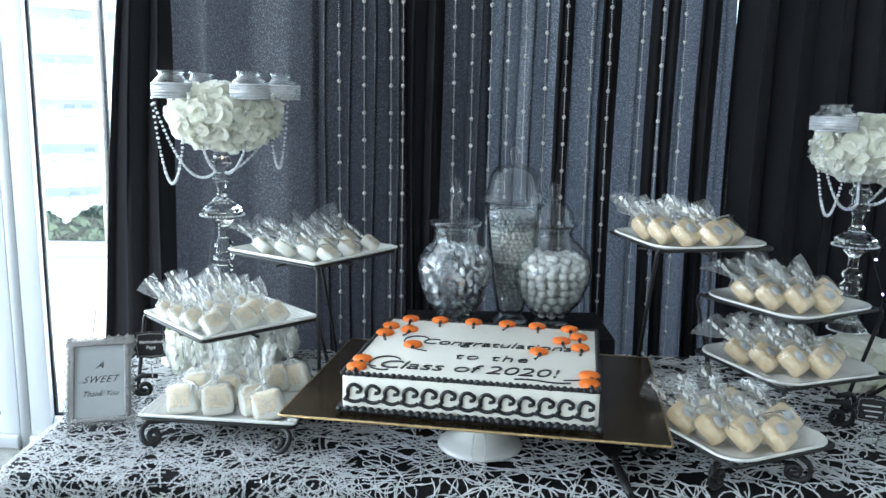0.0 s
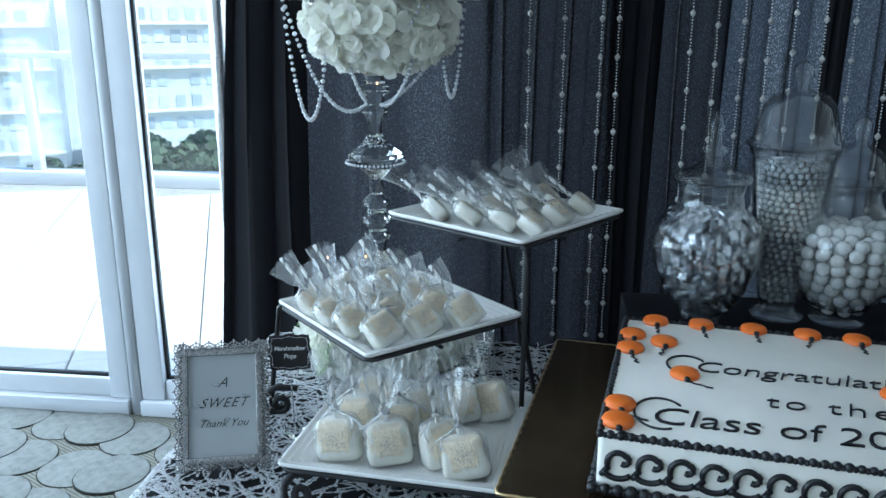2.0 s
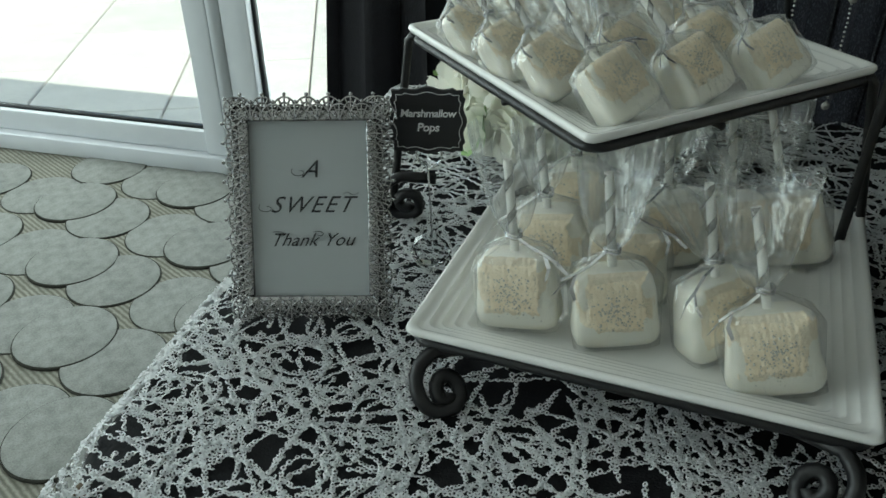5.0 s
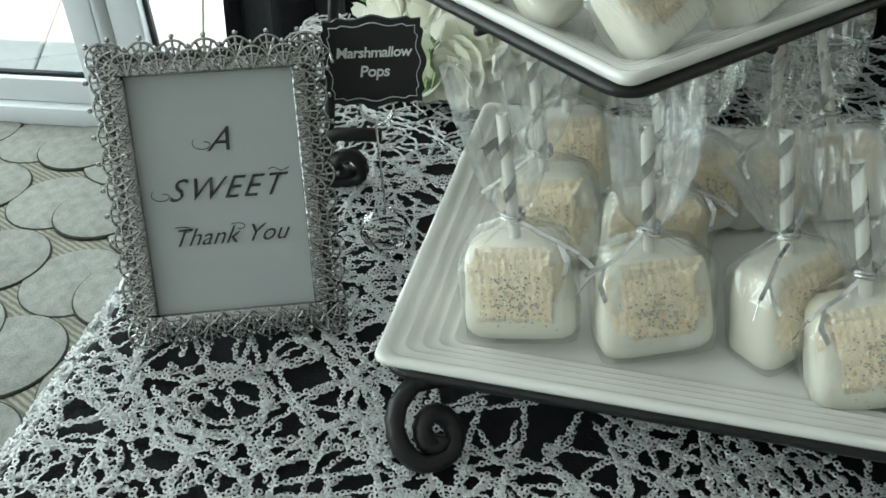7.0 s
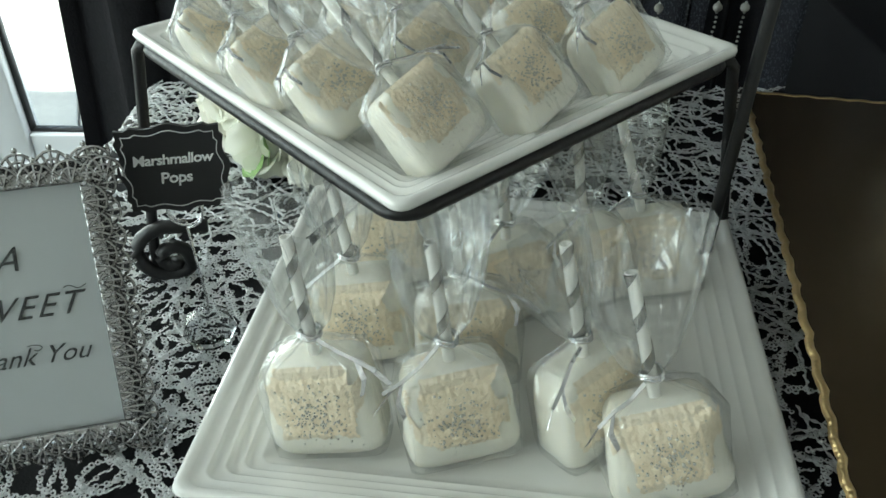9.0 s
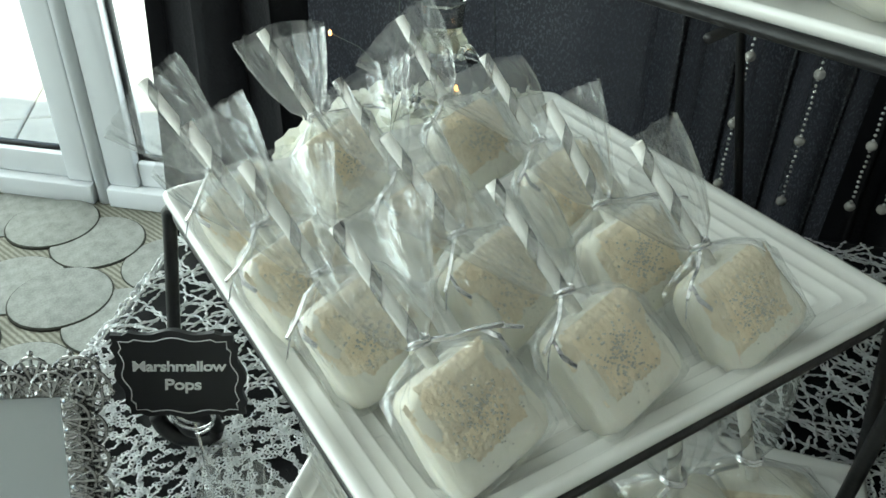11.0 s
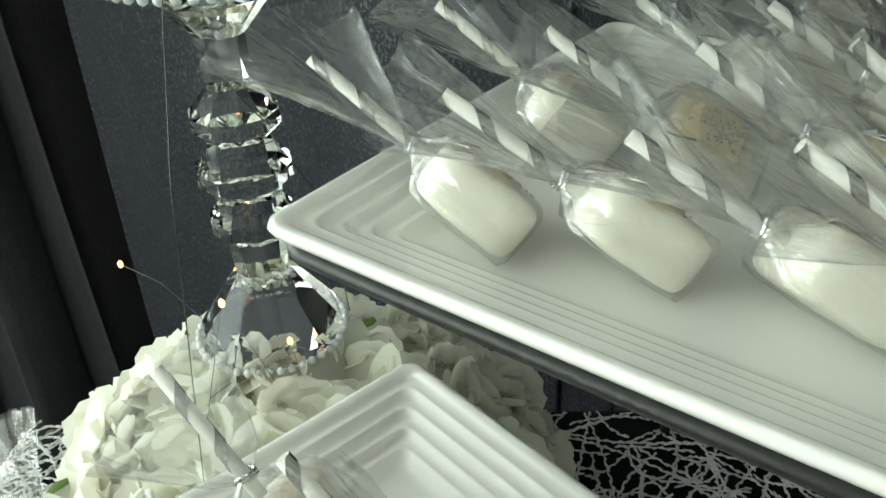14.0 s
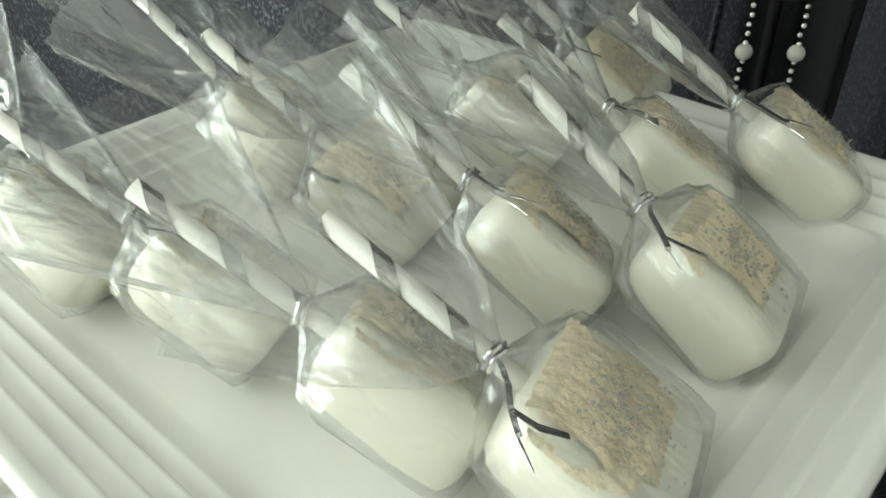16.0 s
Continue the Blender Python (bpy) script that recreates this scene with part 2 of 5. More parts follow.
M_LEAFLET = mat("silk_leaf", (0.25, 0.4, 0.14), 0.6, var=0.3)
M_RHINE = mat("rhinestone", (0.85, 0.87, 0.9), 0.08, 0.75, 0.25, 300)
M_PEWTER = mat("silver_filigree", (0.43, 0.425, 0.42), 0.25, 1.0, 0.3, 60, 0.3, 200)
M_PRINT = mat("printed_card", (0.55, 0.56, 0.57), 0.5, var=0.03)
M_INK = mat("black_ink", (0.015, 0.015, 0.018), 0.6)
M_CHALK = mat("chalkboard", (0.015, 0.015, 0.017), 0.55, var=0.3)
M_CHALKLINE = mat("chalk", (0.9, 0.9, 0.9), 0.9, var=0.3, scale=200)
M_BEAD = mat("bead_glass", (0.72, 0.7, 0.65), 0.1, 0.0, 0.2, 200, spec=0.8, trans=0.45)
M_BEADCHAIN = mat("bead_chain", (0.72, 0.71, 0.68), 0.2, 0.3, 0.3, 200)
M_WARM = glow("warm_led", (1.0, 0.4, 0.1), 3.0)
M_VIOLET = glow("violet_led", (0.4, 0.3, 1.0), 40)
M_WIRE = mat("green_wire", (0.05, 0.07, 0.05), 0.4)


# ---- builders ----
def mesh_object(name, bm, material, smooth=True):
    me = bpy.data.meshes.new(name)
    bm.to_mesh(me)
    bm.free()
    if smooth:
        for p in me.polygons:
            p.use_smooth = True
    for m in material if isinstance(material, (list, tuple)) else [material]:
        me.materials.append(m)
    return new(name, me)


def part(name, bm, material, parent, label="", m=None, smooth=True):
    ob = mesh_object(name, bm, material, smooth)
    ob.parent = parent
    if m is not None:
        ob.matrix_basis = m
    if label:
        tagged(ob, label)
    return ob


def share(name, me, parent, m):
    ob = new(name, me)
    ob.parent = parent
    ob.matrix_basis = m
    return ob


def thing(name, label, category, m=None, group="", kind=""):
    ob = new(name)
    ob.empty_display_size = 0.05
    if m is not None:
        ob.matrix_basis = m
    return tagged(ob, label, category, group, kind)


def raw(verts, faces):
    bm = bmesh.new()
    vs = [bm.verts.new(v) for v in verts]
    for f in faces:
        bm.faces.new([vs[i] for i in f])
    return bm


def merge(*bms):
    """One bmesh out of several."""
    out = bms[0]
    for b in bms[1:]:
        tmp = bpy.data.meshes.new("tmp")
        b.to_mesh(tmp)
        b.free()
        out.from_mesh(tmp)
        bpy.data.meshes.remove(tmp)
    return out


def box(x0, x1, y0, y1, z0, z1, bevel=0.0, seg=2):
    bm = bmesh.new()
    bmesh.ops.create_cube(bm, size=1, matrix=Matrix.Translation(((x0 + x1) / 2, (y0 + y1) / 2, (z0 + z1) / 2)) @ Matrix.Diagonal((x1 - x0, y1 - y0, z1 - z0, 1)))
    if bevel:
        bmesh.ops.bevel(bm, geom=bm.edges[:], offset=bevel, segments=seg, affect="EDGES", profile=0.5)
    return bm


def lathe(profile, n=32, m=None, facet=0):
    """Turn (radius, height) pairs round z."""
    verts, faces = [], []
    for r, z in profile:
        for i in range(n):
            a = 2 * math.pi * i / n
            verts.append((r * math.cos(a), r * math.sin(a), z))
    for j in range(len(profile) - 1):
        for i in range(n):
            k = (i + 1) % n
            faces.append((j * n + i, j * n + k, (j + 1) * n + k, (j + 1) * n + i))
    if profile[0][0] > 1e-6:
        faces.append(tuple(reversed(range(n))))
    if profile[-1][0] > 1e-6:
        faces.append(tuple(range((len(profile) - 1) * n, len(profile) * n)))
    bm = raw(verts, faces)
    bmesh.ops.remove_doubles(bm, verts=bm.verts[:], dist=1e-6)
    if m is not None:
        bm.transform(m)
    return bm


def tube_data(points, r, n=6, closed=False, radii=None):
    pts = [Vector(p) for p in points]
    verts, faces = [], []
    k = len(pts)
    up = Vector((0.13, 0.21, 0.97)).normalized()
    for i, p in enumerate(pts):
        a = pts[i - 1] if i or closed else p
        b = pts[(i + 1) % k] if i < k - 1 or closed else p
        d = (b - a).normalized()
        s = d.cross(up)
        if s.length < 0.05:
            s = d.cross(Vector((1, 0, 0)))
        s.normalize()
        u = s.cross(d)
        rr = radii[i] if radii else r
        for j in range(n):
            q = 2 * math.pi * j / n
            verts.append(p + (s * math.cos(q) + u * math.sin(q)) * rr)
    for i in range(k if closed else k - 1):
        i2 = (i + 1) % k
        for j in range(n):
            j2 = (j + 1) % n
            faces.append((i * n + j, i * n + j2, i2 * n + j2, i2 * n + j))
    if not closed:
        faces.append(tuple(reversed(range(n))))
        faces.append(tuple(range((k - 1) * n, k * n)))
    return verts, faces


def tube(points, r, n=6, closed=False, radii=None):
    return raw(*tube_data(points, r, n, closed, radii))


def tubes(paths, r, n=5):
    V, F = [], []
    for p in paths:
        v, f = tube_data(p, r, n)
        o = len(V)
        V += v
        F += [tuple(i + o for i in q) for q in f]
    return raw(V, F)


ICO = bmesh.new()
bmesh.ops.create_icosphere(ICO, subdivisions=1, radius=1)
ICO_V, ICO_F = [v.co.copy() for v in ICO.verts], [tuple(v.index for v in f.verts) for f in ICO.faces]
ICO.free()
ICO = bmesh.new()
bmesh.ops.create_icosphere(ICO, subdivisions=2, radius=1)
ICO2_V, ICO2_F = [v.co.copy() for v in ICO.verts], [tuple(v.index for v in f.verts) for f in ICO.faces]
ICO.free()


def balls(centres, fine=False):
    """Small spheres at (x, y, z, radius), in one mesh."""
    V, F = [], []
    sv, sf = (ICO2_V, ICO2_F) if fine else (ICO_V, ICO_F)
    for x, y, z, r in centres:
        o = len(V)
        c = Vector((x, y, z))
        V += [c + v * r for v in sv]
        F += [tuple(i + o for i in f) for f in sf]
    return raw(V, F)


def arc(cx, cz, r0, r1, a0, a1, n, y=0.0):
    return [(cx + (r0 + (r1 - r0) * i / n) * math.cos(radians(a0 + (a1 - a0) * i / n)), y, cz + (r0 + (r1 - r0) * i / n) * math.sin(radians(a0 + (a1 - a0) * i / n))) for i in range(n + 1)]


RNG = random.Random(7)

# ---- the room ----
ROOM_W, ROOM_E, ROOM_S, ROOM_N, ROOM_H = -4.2, 3.6, -3.6, 3.05, 2.8
floor = mesh_object("floor", box(ROOM_W, ROOM_E, ROOM_S, ROOM_N + 0.1, -0.2, 0.0), M_CARPET, False)
tagged(floor, "grey patterned carpet floor with overlapping round motifs", "carpet", kind="structure")
ceiling = mesh_object("ceiling", box(ROOM_W - 0.2, ROOM_E + 0.2, ROOM_S - 0.2, ROOM_N + 0.25, ROOM_H, ROOM_H + 0.2), M_CEIL, False)
tagged(ceiling, "plain white painted ceiling of the hall", "ceiling", kind="structure")
for nm, b, lab in (("wall_south", (ROOM_W - 0.2, ROOM_E + 0.2, ROOM_S - 0.2, ROOM_S, -0.2, ROOM_H), "plain light painted wall behind the viewer"),
                   ("wall_east", (ROOM_E, ROOM_E + 0.2, ROOM_S, ROOM_N + 0.25, -0.2, ROOM_H), "plain light painted side wall")):
    tagged(mesh_object(nm, box(*b), M_WALL, False), lab, "wall", kind="structure")


def glazing(name, spans, y0, z_top, m, label):
    """A glazed front: stiles, a stepped bottom rail, head and panes, along x."""
    w = thing(name, label, "window", m, kind="structure")
    for a, b in spans:
        part("bottom_rail", box(a, b, y0 - 0.02, y0 + 0.09, 0.0, 0.055, 0.004), M_FRAME, w)
        part("sash_rail", box(a + 0.085, b - 0.075, y0 + 0.012, y0 + 0.068, 0.0555, 0.125, 0.005), M_FRAME, w)
        part("head", box(a, b, y0 - 0.02, y0 + 0.09, z_top - 0.1, z_top, 0.004), M_FRAME, w)
        part("stile", box(a, a + 0.083, y0, y0 + 0.08, 0.056, z_top - 0.101, 0.005), M_FRAME, w)
        part("stile", box(b - 0.073, b, y0, y0 + 0.08, 0.056, z_top - 0.101, 0.005), M_FRAME, w)
        part("gasket", merge(box(a + 0.0835, a + 0.0915, y0 + 0.03, y0 + 0.05, 0.126, z_top - 0.102), box(b - 0.0815, b - 0.0735, y0 + 0.03, y0 + 0.05, 0.126, z_top - 0.102), box(a + 0.092, b - 0.082, y0 + 0.03, y0 + 0.05, 0.1255, 0.133)), M_GASKET, w, "black rubber gasket")
        p = part("pane", box(a + 0.0915, b - 0.0815, y0 + 0.038, y0 + 0.044, 0.1335, z_top - 0.102), M_PANE, w, smooth=False)
        p.visible_shadow = False
    for a in [s[1] for s in spans[:-1]]:
        part("mullion", tube([(a + 0.022, y0 + 0.01, 0.0), (a + 0.022, y0 + 0.01, z_top)], 0.021, 12), M_FRAME, w)
    return w


glazing("window_1", [(-4.2, -3.4), (-3.356, -1.655), (-1.611, 0.1), (0.144, 1.85), (1.894, 3.6)], ROOM_N, ROOM_H, None, "floor-to-ceiling white aluminium glazed doors to the terrace")
# unseen side glazing, assumed to wrap round so that fill light has a source
glazing("window_2", [(-6.6, -4.9), (-4.856, -3.15), (-3.1, -1.4), (-1.356, 0.05)], 0.0, ROOM_H, pose(ROOM_W, 3.05, 0, 0, 0, 90), "unseen white aluminium glazing added along the side for fill light")

# ---- terrace, city ----
terrace = mesh_object("terrace", box(-9.0, 9.0, ROOM_N + 0.092, 7.3, -0.25, -0.03), M_JOINT, False)
tagged(terrace, "sunlit terrace of pale stone pavers", "terrace", kind="structure")
terrace_w = tagged(mesh_object("terrace_side", box(-9.0, ROOM_W - 0.1, -4.0, ROOM_N + 0.09, -0.25, -0.03), M_PAVING, False), "sunlit pale stone terrace beside the hall", "terrace", kind="structure")
railing = thing("terrace_railing", "white terrace railing with clear glass panels", "railing", kind="structure")
part("kerb", box(-9, 9, 7.05, 7.25, -0.03, 0.09, 0.01), M_CONCRETE, railing)
part("handrail", box(-9, 9, 7.1, 7.18, 1.04, 1.1, 0.01), M_FRAME, railing)
for i in range(10):
    part("post", box(-8.2 + 1.8 * i, -8.12 + 1.8 * i, 7.1, 7.18, 0.0905, 1.039, 0.008), M_FRAME, railing)
for i in range(9):
    p = part("glass_panel", box(-8.1 + 1.8 * i, -6.42 + 1.8 * i, 7.135, 7.145, 0.1, 1.03), M_PANE, railing, smooth=False)
    p.visible_shadow = False
column = thing("column", "round white painted concrete column on the terrace", "column", pose(-3.88, 4.45, -0.03), kind="structure")
part("shaft", lathe([(0.4, 0.0), (0.4, 0.02), (0.39, 0.03), (0.385, 3.2)], 40), M_CONCRETE, column)
ground = tagged(mesh_object("ground", box(-1500, 1500, 9, 2500, -24.5, -24), M_GROUND, False), "distant city ground and roads", "ground", kind="structure")


def building(x, y, w, d, h, cols, floors, rz, label):
    b = thing("apartment_building", label, "building", pose(x, y, -24, 0, 0, rz), group="city buildings")
    part("wall", box(-w / 2, w / 2, 0, d, 0, h, 0.2, 1), M_BUILD, b, smooth=False)
    part("roof", box(-w / 2 - 0.5, w / 2 + 0.5, -0.5, d + 0.5, h, h + 0.8), M_CONCRETE, b, smooth=False)
    cw, fh = w / cols, h / floors
    win = box(-cw * 0.3, cw * 0.3, -0.12, 0.1, fh * 0.22, fh * 0.75)
    me = bpy.data.meshes.new("window")
    win.to_mesh(me)
    win.free()
    me.materials.append(M_BWIN)
    for i in range(cols):
        for j in range(floors):
            if (i * 7 + j * 3) % 11:
                share("window", me, b, pose(-w / 2 + cw * (i + 0.5), 0, fh * j))
    slab = box(-w / 2 - 0.2, w / 2 + 0.2, -0.7, -0.005, -0.12, 0.12)
    ms = bpy.data.meshes.new("balcony")
    slab.to_mesh(ms)
    slab.free()
    ms.materials.append(M_BUILD)
    for j in range(1, floors, 2):
        share("balcony", ms, b, pose(0, 0, fh * j))


building(-92, 125, 26, 16, 52, 9, 15, 28, "tall pale apartment tower far beyond the terrace")
building(-58, 135, 24, 16, 46, 9, 13, 34, "pale apartment block with many windows beyond the trees")
building(-128, 120, 22, 16, 60, 7, 17, 40, "white apartment tower in the distance")
building(-30, 150, 22, 16, 58, 8, 16, 25, "pale high apartment tower in the haze")


def tree(x, y, s):
    t = thing("tree", "green leafy street tree far below the terrace", "tree", pose(x, y, -24), group="street trees")
    h = 4.0 * s
    part("trunk", merge(tube([(0, 0, 0), (0.1 * s, 0, h * 0.6), (0, 0.1 * s, h)], 0.2 * s, 7, radii=[0.3 * s, 0.22 * s, 0.15 * s]),
                        tube([(0, 0.1 * s, h * 0.9), (1.2 * s, 0.4 * s, h * 1.4)], 0.09 * s, 5), tube([(0, 0.1 * s, h * 0.85), (-1.1 * s, -0.5 * s, h * 1.4)], 0.09 * s, 5)), M_TRUNK, t)
    V, F = [], []
    for _ in range(420):
        a, b = RNG.uniform(0, 6.283), RNG.uniform(-0.5, 1.0)
        r = (1 - abs(b) ** 2.2 * 0.75) * RNG.uniform(0.5, 1.1) * 2.6 * s
        c = Vector((math.cos(a) * r, math.sin(a) * r, h * 1.25 + b * 2.2 * s))
        e1 = Vector((RNG.uniform(-1, 1), RNG.uniform(-1, 1), RNG.uniform(-1, 1))).normalized() * 0.5 * s
        e2 = e1.cross(Vector((RNG.uniform(-1, 1), RNG.uniform(-1, 1), 0.4))).normalized() * 0.4 * s
        o = len(V)
        V += [c - e1, c + e2, c + e1, c - e2]
        F.append((o, o + 1, o + 2, o + 3))
    part("crown", raw(V, F), M_LEAF, t, smooth=False)


for i in range(26):
    tree(-125 + i * 4.6 + RNG.uniform(-2, 2), 84 + RNG.uniform(-8, 16) + (i % 3) * 7, RNG.uniform(0.9, 1.7))

# ---- table, cloth and lace ----
TX0, TX1, TY0, TY1, TZ = -0.79, 1.65, 1.345, 2.12, 0.72
table = thing("banquet_table", "long folding banquet table hidden under a black cloth", "table")
part("tabletop", box(TX0 + 0.012, TX1 - 0.012, TY0 + 0.012, TY1 - 0.012, TZ - 0.035, TZ - 0.006, 0.004), M_TRUNK, table)
for x in (TX0 + 0.2, TX1 - 0.2):
    for y in (TY0 + 0.1, TY1 - 0.1):
        part("leg", tube([(x, y, 0), (x, y, TZ - 0.036)], 0.016, 8), M_IRON, table)


def perimeter(inset, r, step=0.03):
    """Points and outward ways along the rim of the table, corners rounded by r."""
    x0, x1, y0, y1 = TX0 + inset, TX1 - inset, TY0 + inset, TY1 - inset
    out = []
    for (cx, cy, a0), (ex, ey) in (((x1 - r, y0 + r, -90), (x1, y1 - r)), ((x1 - r, y1 - r, 0), (x0 + r, y1)), ((x0 + r, y1 - r, 90), (x0, y0 + r)), ((x0 + r, y0 + r, 180), (x1 - r, y0))):
        for i in range(7):
            a = radians(a0 + 90 * i / 6)
            out.append((cx + r * math.cos(a), cy + r * math.sin(a), math.cos(a), math.sin(a)))
        px, py = out[-1][0], out[-1][1]
        n = max(2, int(math.hypot(ex - px, ey - py) / step))
        for i in range(1, n):
            out.append((px + (ex - px) * i / n, py + (ey - py) * i / n, out[-1][2], out[-1][3]))
    return out


rim = perimeter(0.01, 0.05)
V, F = [], []
levels = [(0.0, 0.0), (0.006, -0.002), (0.01, -0.008), (0.012, -0.03), (0.016, -0.15), (0.022, -0.4), (0.03, -0.715)]
for k, (o, dz) in enumerate(levels):
    for i, (x, y, nx, ny) in enumerate(rim):
        w = max(0, k - 3) * 0.012 * math.sin(i * 0.9 + 1.3 * math.sin(i * 0.21))
        V.append((x + nx * (o + w), y + ny * (o + w), TZ - 0.002 + dz))
n = len(rim)
for k in range(len(levels) - 1):
    for i in range(n):
        F.append((k * n + i, (k + 1) * n + i, (k + 1) * n + (i + 1) % n, k * n + (i + 1) % n))
F.append(tuple(range(n)))
tablecloth = tagged(mesh_object("tablecloth", raw(V, F), M_BLACKCLOTH), "plain black tablecloth hanging to the floor", "tablecloth")


def over_edge(x, y, lift=0.0):
    """Lay a flat point on the table and let it hang beyond the rim."""
    ox, oy = max(0.0, TX0 + 0.012 - x), max(0.0, TY0 + 0.012 - y)
    d = math.hypot(ox, oy)
    if d == 0:
        return (x, y, TZ + 0.0015 + lift)
    bx, by = max(x, TX0 + 0.012), max(y, TY0 + 0.012)
    ux, uy = -ox / d, -oy / d
    rr = 0.02
    if d < rr * 1.57:
        a = d / rr
        out, dz = rr * math.sin(a), -rr * (1 - math.cos(a))
    else:
        out, dz = rr, -rr - (d - rr * 1.57)
        out += (d - rr * 1.57) * 0.12 + 0.006 * math.sin((bx + by) * 40)
    return (bx + ux * (out + lift), by + uy * (out + lift), TZ + 0.0015 + dz)


LACE_RNG = random.Random(11)
lace_v, lace_f = [], []


def sequins(pts):
    """A chain of little overlapping rings along a thread."""
    ring = [(math.cos(6.283 * i / 7), math.sin(6.283 * i / 7)) for i in range(7)]
    for a, b in zip(pts, pts[1:]):
        a, b = Vector(a), Vector(b)
        d = (b - a).normalized()
        c = (a + b) / 2 + Vector((LACE_RNG.uniform(-1, 1), LACE_RNG.uniform(-1, 1), LACE_RNG.uniform(0.3, 1.3))) * 0.0006
        up = Vector((LACE_RNG.uniform(-0.8, 0.8), LACE_RNG.uniform(-0.8, 0.8), 1 if c.z > TZ - 0.01 else 0.3))
        s = d.cross(up).normalized()
        w = s.cross(d + s * LACE_RNG.uniform(-0.5, 0.5)).normalized()
        e = w.cross(s)
        o = len(lace_v)
        ro = LACE_RNG.uniform(0.0018, 0.0024)
        for rad, lift in ((ro, 0.0), (ro * 0.42, 0.0006)):
            for x, y in ring:
                lace_v.append(c + (s * x + e * y) * rad + w * lift)
        for i in range(7):
            k = (i + 1) % 7
            lace_f.append((o + i, o + k, o + 7 + k, o + 7 + i))


def thread(p0, p1, bow, r, seg):
    """One sequin thread, bowed sideways, with a knobbly width."""
    (x0, y0), (x1, y1) = p0, p1
    ln = math.hypot(x1 - x0, y1 - y0)
    k = max(2, int(ln / seg))
    nx, ny = -(y1 - y0) / (ln + 1e-9), (x1 - x0) / (ln + 1e-9)
    pts, rad = [], []
    ph = LACE_RNG.uniform(0, 6)
    lift = LACE_RNG.uniform(0.0004, 0.0022)
    for i in range(k + 1):
        t = i / k
        s = bow * 4 * t * (1 - t) + 0.0008 * math.sin(ph + i * 1.7)
        pts.append(over_edge(x0 + (x1 - x0) * t + nx * s, min(TY1 - 0.008, y0 + (y1 - y0) * t + ny * s), lift))
        rad.append(r * ((1.32 if i % 2 else 0.6) + LACE_RNG.uniform(-0.22, 0.22)))
    if LACE_RNG is not None and x0 < -0.2 and y0 < 1.8 and max(x1, x0) < -0.1:
        sequins(pts)
        return
    v, f = tube_data(pts, r, 4, radii=rad)
    o = len(lace_v)
    lace_v.extend(v)
    lace_f.extend(tuple(q + o for q in g) for g in f)


SP = 0.064
centres = []
for j in range(-4, 16):
    for i in range(-4, 40):
        cx = TX0 + 0.02 + (i + 0.5 * (j % 2)) * SP + LACE_RNG.uniform(-0.02, 0.02)
        cy = TY0 + 0.02 + j * SP * 0.86 + LACE_RNG.uniform(-0.02, 0.02)
        if cy < TY1 - 0.014 and cx < TX1 - 0.03 and not (cx < TX0 - 0.1 and cy < TY0 - 0.1):
            centres.append((cx, cy))
YMAX = TY1 - 0.012
for cx, cy in centres:
    near = cx < -0.08
    seg, r = (0.0027, 0.0011) if near else (0.0095, 0.0014)
    # one or two loops, a bundle of rays out of the knot, a long stray thread
    for _ in range(LACE_RNG.choice((2, 3, 3)) if near else 1):
        rr, ox, oy = LACE_RNG.uniform(0.16, 0.5) * SP, LACE_RNG.uniform(-0.45, 0.45) * SP, LACE_RNG.uniform(-0.45, 0.45) * SP
        el, q = LACE_RNG.uniform(0.7, 1.0), 14 if rr > 0.018 else 9
        if cy + oy + rr < YMAX:
            for i in range(q):
                a, b = 6.283 * i / q, 6.283 * (i + 1) / q
                thread((cx + ox + rr * math.cos(a), cy + oy + rr * el * math.sin(a)), (cx + ox + rr * math.cos(b), cy + oy + rr * el * math.sin(b)), -rr * 0.03, r, seg)
    a0, m = LACE_RNG.uniform(0, 6.283), LACE_RNG.choice((6, 7, 8)) if near else 4
    for k in range(m):
        a = a0 + 6.283 * (k + LACE_RNG.uniform(-0.3, 0.3)) / m
        ln, st = LACE_RNG.uniform(0.55, 1.15) * SP, LACE_RNG.uniform(0.02, 0.2) * SP
        thread((cx + st * math.cos(a), min(YMAX, cy + st * math.sin(a))), (cx + ln * math.cos(a), min(YMAX, cy + ln * math.sin(a))), LACE_RNG.uniform(-0.006, 0.006), r, seg)
    for _ in range(2):
        a, ln = LACE_RNG.uniform(0, 3.1416), LACE_RNG.uniform(0.8, 1.5) * SP
        ox, oy = LACE_RNG.uniform(-0.5, 0.5) * SP, LACE_RNG.uniform(-0.5, 0.5) * SP
        thread((cx + ox - ln * math.cos(a), min(YMAX, cy + oy - ln * math.sin(a))), (cx + ox + ln * math.cos(a), min(YMAX, cy + oy + ln * math.sin(a))), LACE_RNG.uniform(-0.02, 0.02), r, seg)
lace_me = bpy.data.meshes.new("lace_overlay")
lace_me.from_pydata([tuple(v) for v in lace_v], [], lace_f)
lace_me.materials.append(M_LACE)
lace = new("lace_overlay", lace_me)
tagged(lace, "silver sequin-thread lace overlay on the black tablecloth", "tablecloth", kind="stuff")


